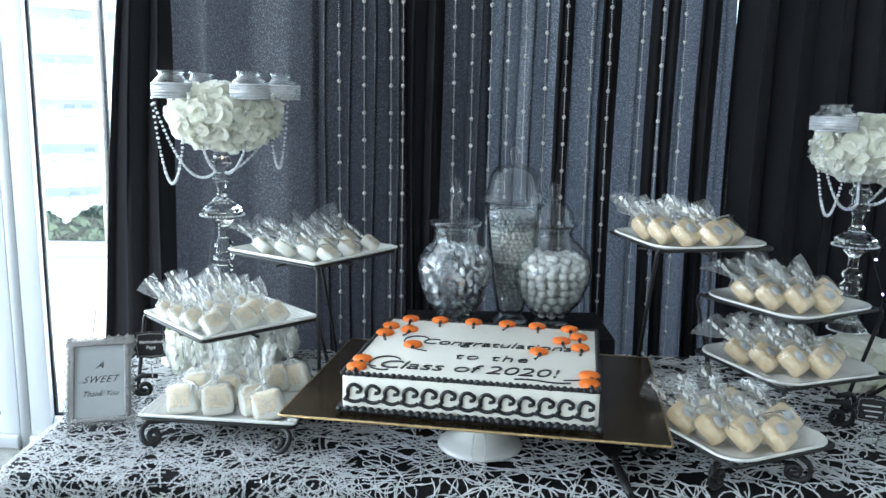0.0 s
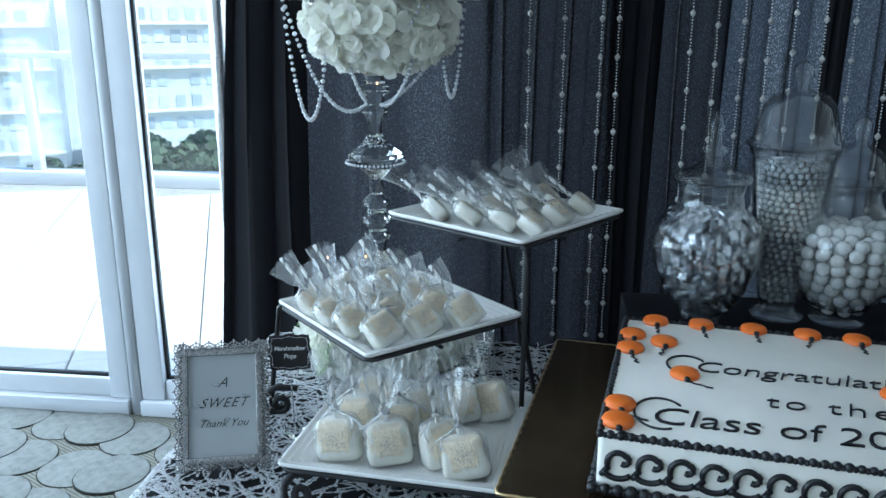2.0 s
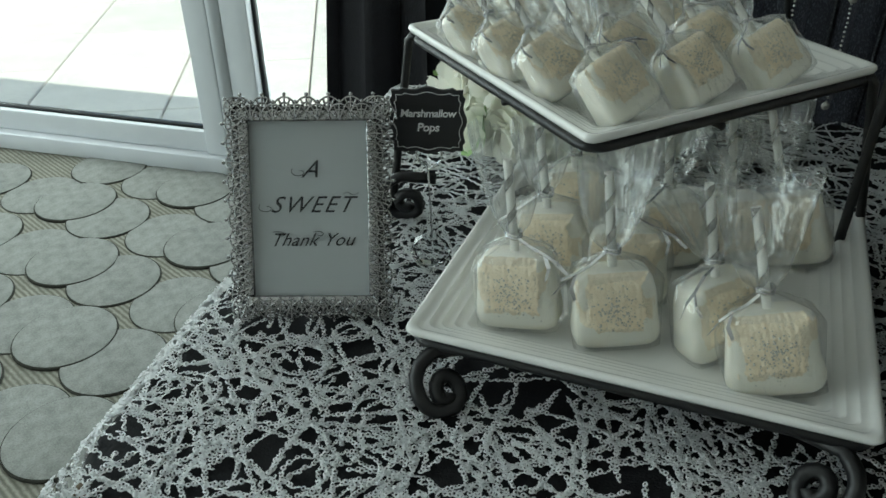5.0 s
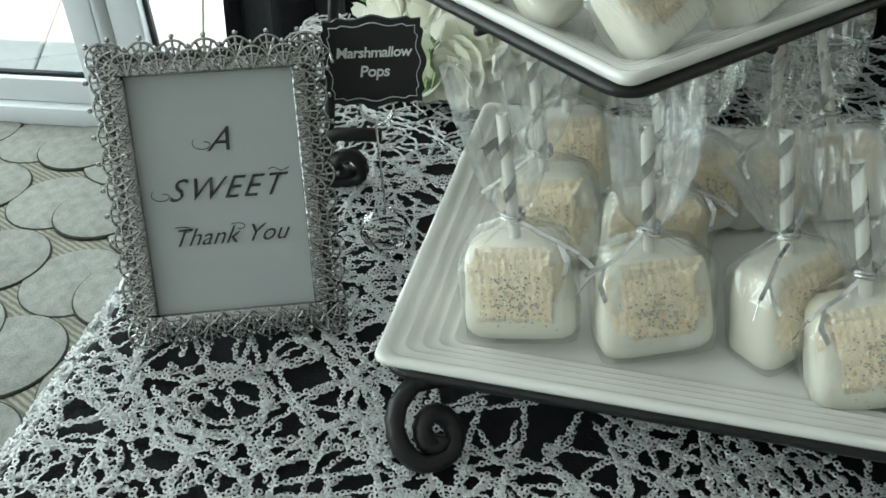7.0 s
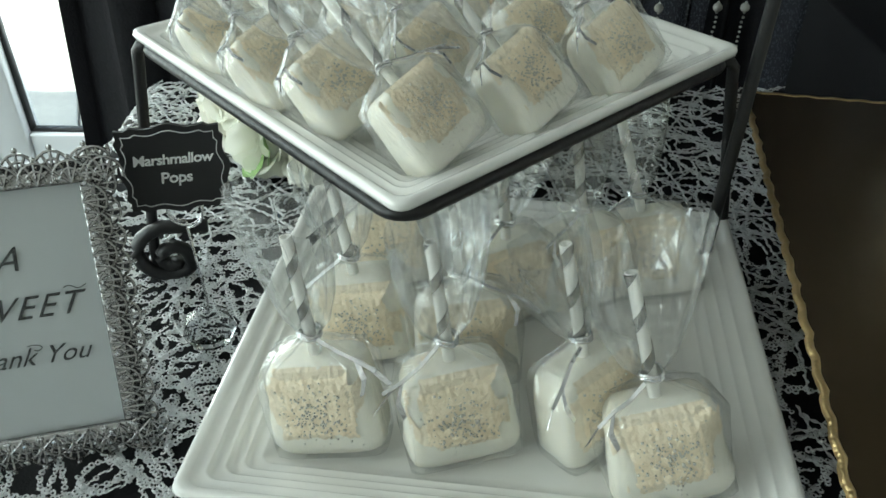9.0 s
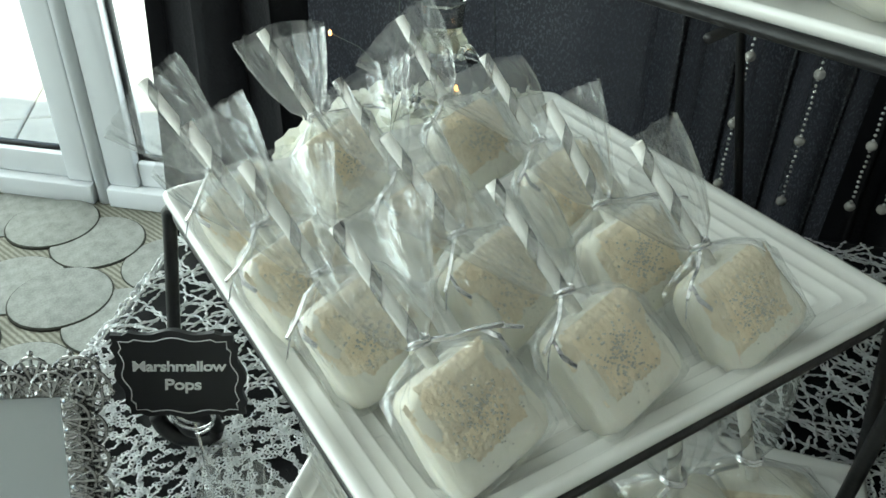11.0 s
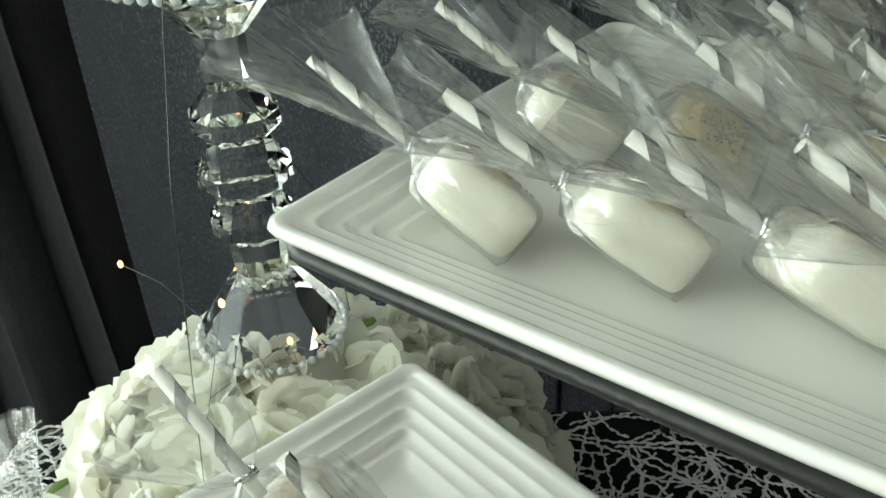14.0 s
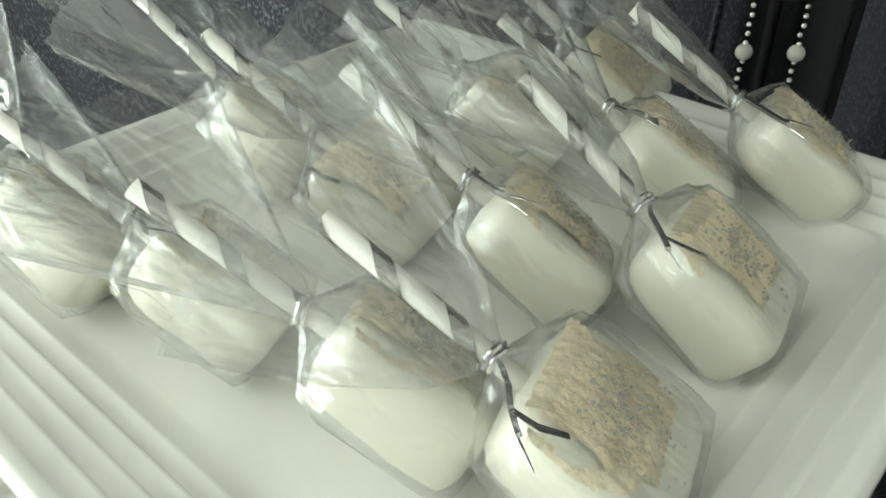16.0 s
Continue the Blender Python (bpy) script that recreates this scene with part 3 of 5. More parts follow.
# ---- drapes and bead strands ----
def drape(x0, x1, y, z0, z1, folds, depth, material, label, seed, flare=0.0):
    r = random.Random(seed)
    n, rows = folds * 10, 14
    ph = [r.uniform(0.6, 1.5) for _ in range(folds + 2)]
    V, F = [], []
    for j in range(rows + 1):
        t = j / rows
        for i in range(n + 1):
            s = i / n * folds
            k = int(s)
            amp = depth * (ph[k] * (1 - s + k) + ph[k + 1] * (s - k)) * (1.1 - 0.25 * t)
            c = math.sin(s * 6.283)
            V.append((x0 + (x1 - x0) * i / n + flare * (1 - i / n) * (z0 + (z1 - z0) * t - 0.7) + 0.012 * math.sin(s * 12.566 + 0.5) + 0.006 * math.sin(j * 0.7 + k), y + amp * math.copysign(abs(c) ** 0.7, c) + 0.008 * math.sin(j * 0.5 + k * 2.1), z0 + (z1 - z0) * t))
    w = n + 1
    for j in range(rows):
        for i in range(n):
            F.append((j * w + i, j * w + i + 1, (j + 1) * w + i + 1, (j + 1) * w + i))
    ob = thing("drape", label, "curtain", None, "backdrop drapes")
    part("panel", raw(V, F), material, ob)
    part("rod_pocket", tube([(x0 + 0.004 + 0.05 * max(0, flare * 2), y, z1 + 0.016), (x1 - 0.004, y, z1 + 0.016)], 0.026, 10), material, ob)
    part("hem", tube([(V[i][0], V[i][1], z0 + 0.004) for i in range(0, w, 2)], 0.005, 5), material, ob)
    return ob


drape(-0.978, -0.75, 2.28, 0.02, 2.72, 2, 0.016, M_DRAPE, "plain matte black drape at the end of the backdrop", 1, 0.1)
drape(-0.82, -0.36, 2.35, 0.02, 2.72, 2, 0.012, M_SHIMMER, "flat charcoal shimmer drape behind the candelabra", 2)
drape(-0.37, -0.105, 2.36, 0.02, 2.72, 4, 0.028, M_SHIMMER, "pleated charcoal shimmer drape with lurex threads", 3)
drape(-0.115, -0.005, 2.36, 0.02, 2.72, 2, 0.03, M_DRAPE, "plain matte black drape between shimmer panels", 4)
drape(-0.015, 0.13, 2.36, 0.02, 2.72, 2, 0.026, M_SHIMMER, "pleated charcoal shimmer drape behind the jars", 5)
# these two panels take the paler cloth that imitates window light behind them
drape(0.12, 0.36, 2.36, 0.02, 2.72, 3, 0.022, M_SHEER_LIT, "pleated sheer charcoal drape behind the tall jar, coloured as backlit", 9)
drape(0.35, 0.83, 2.375, 0.02, 2.72, 4, 0.012, M_SHEER_LIT, "sheer charcoal shimmer drape, daylight coming through put into its colour", 6)
# black strips put before the sheer panel as the dark of its folds
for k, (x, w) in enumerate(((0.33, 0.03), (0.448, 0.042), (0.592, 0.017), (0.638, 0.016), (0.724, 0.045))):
    drape(x, x + w, 2.335, 0.02, 2.72, 1, 0.011, M_DRAPE, "narrow black strip standing for a shaded fold of the sheer panel", 20 + k)
drape(0.82, 2.1, 2.35, 0.02, 2.72, 12, 0.03, M_DRAPE, "plain matte black drape at the dark end of the backdrop", 8)
pipe = thing("drape_pipe", "steel backdrop crossbar that carries the drapes", "pipe")
part("crossbar", tube([(-1.0, 2.35, 2.74), (2.12, 2.35, 2.74)], 0.02, 10), M_FOIL, pipe)
for x in (-1.0, 2.12):
    part("upright", tube([(x, 2.45, 0.006), (x, 2.45, 2.7)], 0.02, 10), M_FOIL, pipe)
    part("foot_plate", box(x - 0.15, x + 0.15, 2.38, 2.6, 0.0, 0.006), M_IRON, pipe)

bead_curtain = thing("bead_curtain", "hanging strands of clear and silver beads before the drapes", "bead curtain")
for k, x in enumerate((-0.272, -0.205, -0.134, -0.102, 0.034, 0.081, 0.13, 0.176, 0.221, 0.276, 0.33, 0.395, 0.445, 0.529, 0.58, 0.64)):
    bottom = 0.69 + 0.03 * RNG.random()
    yy = 2.2 + RNG.uniform(-0.006, 0.006)
    small, large = [], []
    z, c = bottom, 0
    while z < 2.7:
        if c % 12 == 0:
            large.append((x, yy, z, 0.0058))
        else:
            small.append((x + RNG.uniform(-0.0006, 0.0006), yy, z, 0.0019))
        z += 0.006
        c += 1
    st = part("strand", balls(small), M_BEADCHAIN, bead_curtain)
    tagged(part("bead", balls(large, True), M_BEAD, st, "clear round glass beads"), kind="stuff")
part("header_rod", tube([(-0.3, 2.2, 2.705), (0.66, 2.2, 2.705)], 0.006, 8), M_FOIL, bead_curtain)
for x in (-0.28, 0.64):
    part("hanger", tube([(x, 2.2, 2.7), (x, 2.2, ROOM_H)], 0.0025, 6), M_FOIL, bead_curtain)


# ---- plates and stands ----
def square_loop(a, r, z, k=6):
    out = []
    for cx, cy, a0 in ((a - r, a - r, 0), (r - a, a - r, 90), (r - a, r - a, 180), (a - r, r - a, 270)):
        for i in range(k + 1):
            q = radians(a0 + 90 * i / k)
            out.append((cx + r * math.cos(q), cy + r * math.sin(q), z))
    return out


def loft(loops, cap0=True, cap1=True):
    n = len(loops[0])
    V = [p for l in loops for p in l]
    F = [(j * n + i, j * n + (i + 1) % n, (j + 1) * n + (i + 1) % n, (j + 1) * n + i) for j in range(len(loops) - 1) for i in range(n)]
    if cap0:
        F.append(tuple(reversed(range(n))))
    if cap1:
        F.append(tuple(range((len(loops) - 1) * n, len(loops) * n)))
    return raw(V, F)


def ridged_plate(side):
    """Square plate: foot, rising underside, thick rim, stepped ridges, flat well."""
    a = side / 2
    pr = [(a * 0.55, 0.0), (a * 0.6, 0.0), (a * 0.64, 0.003), (a * 0.9, 0.012), (a * 0.99, 0.019), (a, 0.022), (a * 0.995, 0.0245), (a * 0.98, 0.025), (a * 0.955, 0.0235)]
    x, z = a * 0.955, 0.0235
    for i in range(4):
        pr += [(x - 0.0015, z - 0.0022), (x - 0.0058, z - 0.0012), (x - 0.0072, z - 0.0018)]
        x, z = x - 0.0075, z - 0.0032
    pr += [(x - 0.004, z - 0.003), (x - 0.009, 0.0072), (x - 0.016, 0.0066)]
    return loft([square_loop(h, max(0.003, 0.008 * h / a), z) for h, z in pr])


def smooth_plate(side):
    a = side / 2
    pr = [(a * 0.5, 0.0), (a * 0.58, 0.0), (a * 0.62, 0.003), (a * 0.92, 0.013), (a, 0.019), (a * 0.995, 0.022), (a * 0.97, 0.022), (a * 0.86, 0.0165), (a * 0.74, 0.008), (a * 0.66, 0.006)]
    return loft([square_loop(h, h * 0.42, z, 8) for h, z in pr])


def plate(x, y, z, side, rz, label, ridged=True, aspect=1.0):
    ob = mesh_object("serving_plate", ridged_plate(side) if ridged else smooth_plate(side), M_CERAMIC)
    ob.matrix_basis = pose(x, y, z, 0, 0, rz) @ Matrix.Diagonal((1, aspect, 1, 1))
    return tagged(ob, label, "plate", group="square serving plates")


P1 = (-0.412, 1.636, 0.753, 0.320, -6.1)
P2 = (-0.461, 1.751, 0.895, 0.280, 42.6)
LOW_ASPECT = 0.93
P3 = (-0.299, 1.917, 1.017, 0.290, 54.0)
plate(*P1, "white square porcelain plate with ridged rim on the low tier", True, LOW_ASPECT)
plate(*P2, "white square porcelain plate with ridged rim on the middle tier")
plate(*P3, "white square porcelain plate with ridged rim on the top tier")
RIGHT = [(0.555, 1.785, 1.082, 0.27, 12.0), (0.775, 1.745, 0.952, 0.27, 28.0), (0.745, 1.655, 0.842, 0.28, 20.0), (0.560, 1.425, 0.782, 0.25, 24.0)]
for p, w in zip(RIGHT, ("top tier", "second tier", "third tier", "low stand")):
    plate(*p, "white square plate with rounded corners on the " + w, False)


def scroll(x, y, face, flip=1, h=0.043, slant=0.0):
    """A curled iron foot that stands on the table, in the upright plane through face degrees."""
    pts = [(0.034, 0, h), (0.0, 0, h + 0.002)] + arc(0.0, h / 2, h / 2, h / 2, 90, 270, 8)[1:] + arc(0.004, h * 0.36, h * 0.36, 0.004, -90, 330, 16)[1:]
    c, s = math.cos(radians(face)), math.sin(radians(face))
    return [(x + (px * flip) * c + (h - pz) * slant * s, y + (px * flip) * s - (h - pz) * slant * c, TZ + 0.005 + max(0.001, pz)) for px, _, pz in pts]


def plate_pose(p):
    return pose(*p[:3], 0, 0, p[4]) @ Matrix.Diagonal((1, LOW_ASPECT if p is P1 else 1, 1, 1))


def ring_points(p, f, dz):
    x, y, z, side, rz = p
    m = plate_pose(p)
    return [m @ Vector((a, b, dz)) for a, b, _ in square_loop(side / 2 * f, 0.014, 0, 5)]


def tier_stand(name_label, tiers, posts, feet):
    st = thing("tiered_stand", name_label, "display stand")
    for p in tiers:
        part("plate_ring", tube(ring_points(p, 0.965, 0.0128), 0.0038, 7, True), M_IRON, st)
        part("cross_bar", merge(tube([plate_pose(p) @ Vector((-p[3] * 0.43, 0, -0.0045)), plate_pose(p) @ Vector((p[3] * 0.43, 0, -0.0045))], 0.003, 6),
                               tube([plate_pose(p) @ Vector((0, -p[3] * 0.43, -0.0046)), plate_pose(p) @ Vector((0, p[3] * 0.43, -0.0046))], 0.003, 6)), M_IRON, st)
    for q in posts:
        part("leg", tube(q, 0.0042, 8), M_IRON, st)
    for f in feet:
        part("scroll_foot", tube(f, 0.0057, 8), M_IRON, st)
    return st


def corner(p, i, f=0.965, dz=0.0125):
    a = p[3] / 2 * f - 0.004
    return plate_pose(p) @ Vector(((a, a), (-a, a), (-a, -a), (a, -a))[i] + (dz,))


def leg_down(top, out, foot):
    t, f = Vector(top), Vector(foot)
    o = Vector((out[0], out[1], 0))
    return [t, t + o * 0.6 + Vector((0, 0, 0.001)), t + o * 0.9 + Vector((0, 0, -0.004)), t + o + Vector((0, 0, -0.014)), f + Vector((0, 0, 0.02)), f]


tier_stand("black wrought-iron three-tier stand with scrolled feet for the marshmallow plates", [P1, P2, P3],
           [leg_down(corner(P2, 1), (-0.012, 0.004), (-0.675, 1.752, TZ + 0.005)),
            leg_down(corner(P3, 2), (0.008, -0.012), (-0.262, 1.728, TZ + 0.005)),
            leg_down(corner(P3, 0), (0.006, 0.012), (-0.27, 2.085, TZ + 0.005)),
            leg_down(corner(P2, 3), (0.012, 0.004), (-0.236, 1.765, TZ + 0.005)),
            leg_down(corner(P2, 0), (0.004, 0.006), (-0.445, 1.958, TZ + 0.005))],
           [scroll(-0.563, 1.505, 30, 1, 0.034, 0.75), scroll(-0.29, 1.476, 150, 1, 0.034, -0.75), scroll(-0.664, 1.748, 10), scroll(-0.28, 1.74, 100), scroll(-0.55, 1.73, 60)])
tier_stand("black wrought-iron tiered stand with scrolled feet for the treat plates", RIGHT[:3],
           [leg_down(corner(RIGHT[0], 2), (-0.01, 0.0), (0.475, 1.86, TZ + 0.005)), leg_down(corner(RIGHT[0], 0), (0.01, 0.006), (0.66, 1.9, TZ + 0.005)),
            leg_down(corner(RIGHT[1], 1), (-0.01, 0.006), (0.64, 1.79, TZ + 0.005)), leg_down(corner(RIGHT[1], 3), (0.012, 0.0), (0.915, 1.72, TZ + 0.005)),
            leg_down(corner(RIGHT[2], 3), (0.012, -0.004), (0.86, 1.64, TZ + 0.005)), leg_down(corner(RIGHT[2], 2), (0.0, -0.01), (0.7, 1.53, TZ + 0.005))],
           [scroll(0.86, 1.63, 160, 1, 0.05), scroll(0.64, 1.78, 20, 1, 0.04), scroll(0.915, 1.71, 200, 1, 0.04)])
tier_stand("low black wrought-iron plate stand with curled feet", [RIGHT[3]], [leg_down(corner(RIGHT[3], 0), (0.006, 0.006), (0.60, 1.54, TZ + 0.005))],
           [scroll(0.50, 1.34, 40, 1, 0.045), scroll(0.655, 1.37, 150, 1, 0.045), scroll(0.415, 1.47, 10, 1, 0.045)])

# ---- cake ----
CAKE = pose(0.0876, 1.552, 0.83, 0, 0, -10)
CW, CD, CH = 0.46, 0.385, 0.075
cake_stand = thing("cake_stand", "white pedestal cake stand with a scalloped bead edge", "cake stand", pose(0.088, 1.51, TZ + 0.0035))
part("pedestal", lathe([(0.083, 0.0), (0.084, 0.004), (0.078, 0.01), (0.06, 0.018), (0.042, 0.032), (0.034, 0.05), (0.036, 0.072), (0.05, 0.083), (0.07, 0.088)], 48), M_CERAMIC, cake_stand)
part("dish", lathe([(0.06, 0.0885), (0.12, 0.091), (0.137, 0.0945), (0.138, 0.098), (0.134, 0.0995), (0.02, 0.0997)], 56), M_CERAMIC, cake_stand)
part("bead_edge", balls([(0.137 * math.cos(6.283 * i / 60), 0.137 * math.sin(6.283 * i / 60), 0.0905, 0.006) for i in range(60)]), M_CERAMIC, cake_stand)
part("bead_loop", balls([(-0.01 + 0.012 * math.cos(a), -0.142, 0.052 + 0.045 * math.sin(a), 0.0022) for a in [6.283 * i / 40 for i in range(40)]]), M_PEARL, cake_stand, "hanging loop of pearl beads")
cake_board = thing("cake_board", "gold foil cake board with a scalloped edge", "cake board", pose(0.096, 1.573, 0.824, 0, 0, -9.5))
sc = []
BW, BD = 0.69, 0.485
for (ax, ay), (bx, by) in (((-1, -1), (1, -1)), ((1, -1), (1, 1)), ((1, 1), (-1, 1)), ((-1, 1), (-1, -1))):
    ln = int((BW if ay == by else BD) / 0.006)
    for i in range(ln):
        t = i / ln
        w = 0.0022 * abs(math.sin(i * 0.9))
        sc.append((((ax + (bx - ax) * t) * (BW / 2)) + (w if ax == bx == 1 else -w if ax == bx else 0), ((ay + (by - ay) * t) * (BD / 2)) + (w if ay == by == 1 else -w if ay == by else 0)))
part("panel", loft([[(x * 0.995, y * 0.995, 0.0) for x, y in sc], [(x * 0.995, y * 0.995, 0.0045) for x, y in sc]]), M_GOLDBOARD, cake_board, "dark gold mirrored foil", smooth=False)
part("edge", tube([(x, y, 0.0028) for x, y in sc], 0.0026, 5, True), M_GOLDEDGE, cake_board, "bright gold scalloped edge")
cake = thing("sheet_cake", "white sheet cake with black piping and orange icing balloons", "cake", CAKE)
part("body", box(-CW / 2, CW / 2, -CD / 2, CD / 2, 0.0, CH, 0.008, 3), M_ICING, cake, "cream white icing")


def piping(name, pts, r, pitch, tilt=0.0):
    """A shell border: overlapping pear-shaped blobs."""
    bl = []
    for (ax, ay, az), (bx, by, bz) in pts:
        n = int(math.dist((ax, ay, az), (bx, by, bz)) / pitch)
        for i in range(n):
            t = i / n
            x, y, z = ax + (bx - ax) * t, ay + (by - ay) * t, az + (bz - az) * t
            ux, uy = (bx - ax) / (n * pitch), (by - ay) / (n * pitch)
            bl += [(x, y, z, r * RNG.uniform(0.9, 1.1)), (x + ux * pitch * 0.5, y + uy * pitch * 0.5, z - r * 0.25, r * 0.7)]
    part(name, balls(bl, True), M_BLACKICING, cake, "black piped icing")


hx, hy = CW / 2, CD / 2
for nm, z, o, r, pit in (("top_border", CH - 0.001, -0.002, 0.0052, 0.0115), ("base_border", 0.0075, 0.003, 0.0072, 0.0145)):
    a, b = hx + o, hy + o
    piping(nm, [((-a, -b, z), (a, -b, z)), ((a, -b, z), (a, b, z)), ((a, b, z), (-a, b, z)), ((-a, b, z), (-a, -b, z))], r, pit)
waves = []
for k in range(13):
    x0 = -hx + 0.012 + k * 0.0345
    pts = [(x0 - 0.006, -hy - 0.001, 0.024)] + [(x0 + 0.012 + 0.012 * math.cos(a), -hy - 0.0015, 0.041 + 0.0135 * math.sin(a)) for a in [math.pi * (1.15 - 0.1 * i) for i in range(10)]] \
        + [(x0 + 0.019 + 0.0055 * math.cos(a), -hy - 0.0015, 0.046 + 0.0058 * math.sin(a)) for a in [math.pi * (0.3 - 0.2 * i) for i in range(6)]]
    tail = [(x0 + 0.012 + 0.017 * math.cos(a), -hy - 0.0015, 0.034 + 0.012 * math.sin(a)) for a in [math.pi * (1.1 + 0.09 * i) for i in range(9)]]
    waves += [pts, tail]
for i, w in enumerate(waves):
    if max(q[0] for q in w) < hx:
        part("wave", tube(w, 0.0036, 6), M_BLACKICING, cake)
BALLOONS = [(-0.183, 0.185), (-0.116, 0.188), (-0.041, 0.19), (0.034, 0.19), (0.1, 0.188), (0.17, 0.18), (0.19, 0.122), (-0.213, 0.119), (-0.168, 0.102), (-0.213, 0.065), (0.156, 0.088), (0.194, 0.047),
            (-0.138, -0.005), (0.114, 0.004), (-0.212, -0.117), (-0.211, -0.162), (0.212, -0.121), (0.212, -0.165)]
for i, (x, y) in enumerate(BALLOONS):
    bz = CH + 0.001
    bl = part("balloon", lathe([(0.0, -0.004), (0.0145, -0.004), (0.017, 0.0), (0.0155, 0.0045), (0.009, 0.0075), (0.0, 0.0085)], 20, pose(x, y + 0.002, bz) @ Matrix.Diagonal((1.15, 1.25, 1, 1))), M_ORANGE, cake, "orange icing balloon")
    part("knot", balls([(x + 0.003, y - 0.018, bz + 0.002, 0.0042)], True), M_BLACKICING, bl)
    d = RNG.uniform(-0.01, 0.012)
    if x < -0.1 and y < 0 or x > 0.2:
        d = 0.03 if x < 0 else -0.05
    part("string", tube([(x + 0.003 + d * q / 6 + 0.003 * math.sin(q * 2.2), y - 0.02 - (0.028 if abs(d) < 0.02 else 0.012) * q / 6, bz + 0.0005) for q in range(7)], 0.0012, 5), M_BLACKICING, bl)


def lettering(body, parent, material, size, m, shear=0.0, extrude=0.0006, bold=0.0, name="lettering", align="LEFT", space=1.0):
    cu = bpy.data.curves.new("text", "FONT")
    cu.body, cu.size, cu.shear, cu.extrude, cu.offset, cu.align_x, cu.space_character = body, size, shear, extrude, bold, align, space
    cu.resolution_u = 3
    tmp = new("text", cu)
    bpy.context.view_layer.update()
    me = bpy.data.meshes.new_from_object(tmp.evaluated_get(bpy.context.evaluated_depsgraph_get()))
    bpy.data.objects.remove(tmp)
    me.materials.clear()
    me.materials.append(material)
    return share(name, me, parent, m)


top = CH + 0.0012
lettering("Congratulations", cake, M_BLACKICING, 0.05, pose(-0.128, 0.012, top, 0, 0, 2), 0.25, 0.001, -0.0009, space=0.95)
lettering("to the", cake, M_BLACKICING, 0.05, pose(-0.045, -0.072, top, 0, 0, 2), 0.2, 0.001, -0.0009, space=1.15)
lettering("Class of 2020!", cake, M_BLACKICING, 0.062, pose(-0.178, -0.152, top, 0, 0, 2), 0.2, 0.001, -0.0009, space=0.95)
part("flourish", tubes([[(-0.128 + 0.026 * math.cos(a) - 0.008, 0.03 + 0.03 * math.sin(a), top) for a in [0.6 + 0.25 * i for i in range(20)]],
                        [(-0.165 + 0.03 * math.cos(a), -0.125 + 0.04 * math.sin(a), top) for a in [0.7 + 0.25 * i for i in range(19)]],
                        [(0.08 + 0.1 * i / 8, -0.165 + 0.004 * math.sin(i * 0.8), top) for i in range(9)]], 0.0016), M_BLACKICING, cake)
server = thing("cake_server", "black-handled metal cake server lying on the lace", "cake server", pose(0.338, 1.46, TZ + 0.008, 0, 0, -3))
part("blade", merge(raw([(-0.006, -0.02, 0), (0.006, -0.02, 0), (0.03, 0.03, 0), (0.012, 0.12, 0), (-0.02, 0.12, 0), (-0.026, 0.03, 0), (-0.006, -0.02, 0.002), (0.006, -0.02, 0.002), (0.03, 0.03, 0.002), (0.012, 0.12, 0.002), (-0.02, 0.12, 0.002), (-0.026, 0.03, 0.002)],
                        [(5, 4, 3, 2, 1, 0), (6, 7, 8, 9, 10, 11)] + [(i, (i + 1) % 6, 6 + (i + 1) % 6, 6 + i) for i in range(6)])), M_CHALK, server, smooth=False)
part("handle", tube([(0, -0.018, 0.003), (0.0, -0.05, 0.006), (0.003, -0.1, 0.005), (0.006, -0.17, 0.004)], 0.007, 8, radii=[0.004, 0.007, 0.009, 0.007]), M_CHALK, server, "black handle")

# ---- jars ----
riser = mesh_object("display_riser", box(-0.08, 0.42, 1.84, 2.09, TZ + 0.0035, 0.845, 0.004), M_BLACKCLOTH)
tagged(riser, "black cloth-covered riser box under the candy jars", "riser")


def jar(x, y, z, body, lid, label):
    j = thing("candy_jar", label, "jar", pose(x, y, z), group="candy jars")
    inner = [(max(0.0, r - 0.003), h) for r, h in reversed(body) if h > 0.012]
    part("body", lathe(body + inner + [(0.0, inner[-1][1])], 40), M_JAR, j)
    part("lid", lathe(lid, 36), M_JAR, j, "clear glass lid with a tall finial")
    return j


J1 = [(0.035, 0.0), (0.036, 0.004), (0.03, 0.01), (0.045, 0.03), (0.07, 0.07), (0.089, 0.12), (0.094, 0.15), (0.09, 0.18), (0.074, 0.205), (0.056, 0.22), (0.053, 0.245), (0.058, 0.265)]
L1 = [(0.05, 0.262), (0.064, 0.267), (0.066, 0.273), (0.055, 0.281), (0.03, 0.291), (0.017, 0.303), (0.013, 0.309), (0.021, 0.317), (0.021, 0.325), (0.012, 0.331), (0.011, 0.345), (0.0145, 0.36), (0.009, 0.372), (0.007, 0.383), (0.0, 0.388)]
J2 = [(0.045, 0.0), (0.046, 0.006), (0.028, 0.016), (0.036, 0.04), (0.046, 0.1), (0.058, 0.2), (0.066, 0.27), (0.068, 0.29), (0.074, 0.305)]
L2 = [(0.066, 0.303), (0.078, 0.309), (0.079, 0.315), (0.07, 0.322), (0.066, 0.34), (0.058, 0.375), (0.045, 0.394), (0.018, 0.402), (0.009, 0.41), (0.012, 0.42), (0.017, 0.43), (0.015, 0.444), (0.0, 0.452)]
J3 = [(0.045, 0.0), (0.046, 0.005), (0.03, 0.012), (0.05, 0.03), (0.078, 0.065), (0.098, 0.115), (0.1, 0.14), (0.093, 0.172), (0.07, 0.2), (0.05, 0.218), (0.047, 0.235), (0.052, 0.245)]
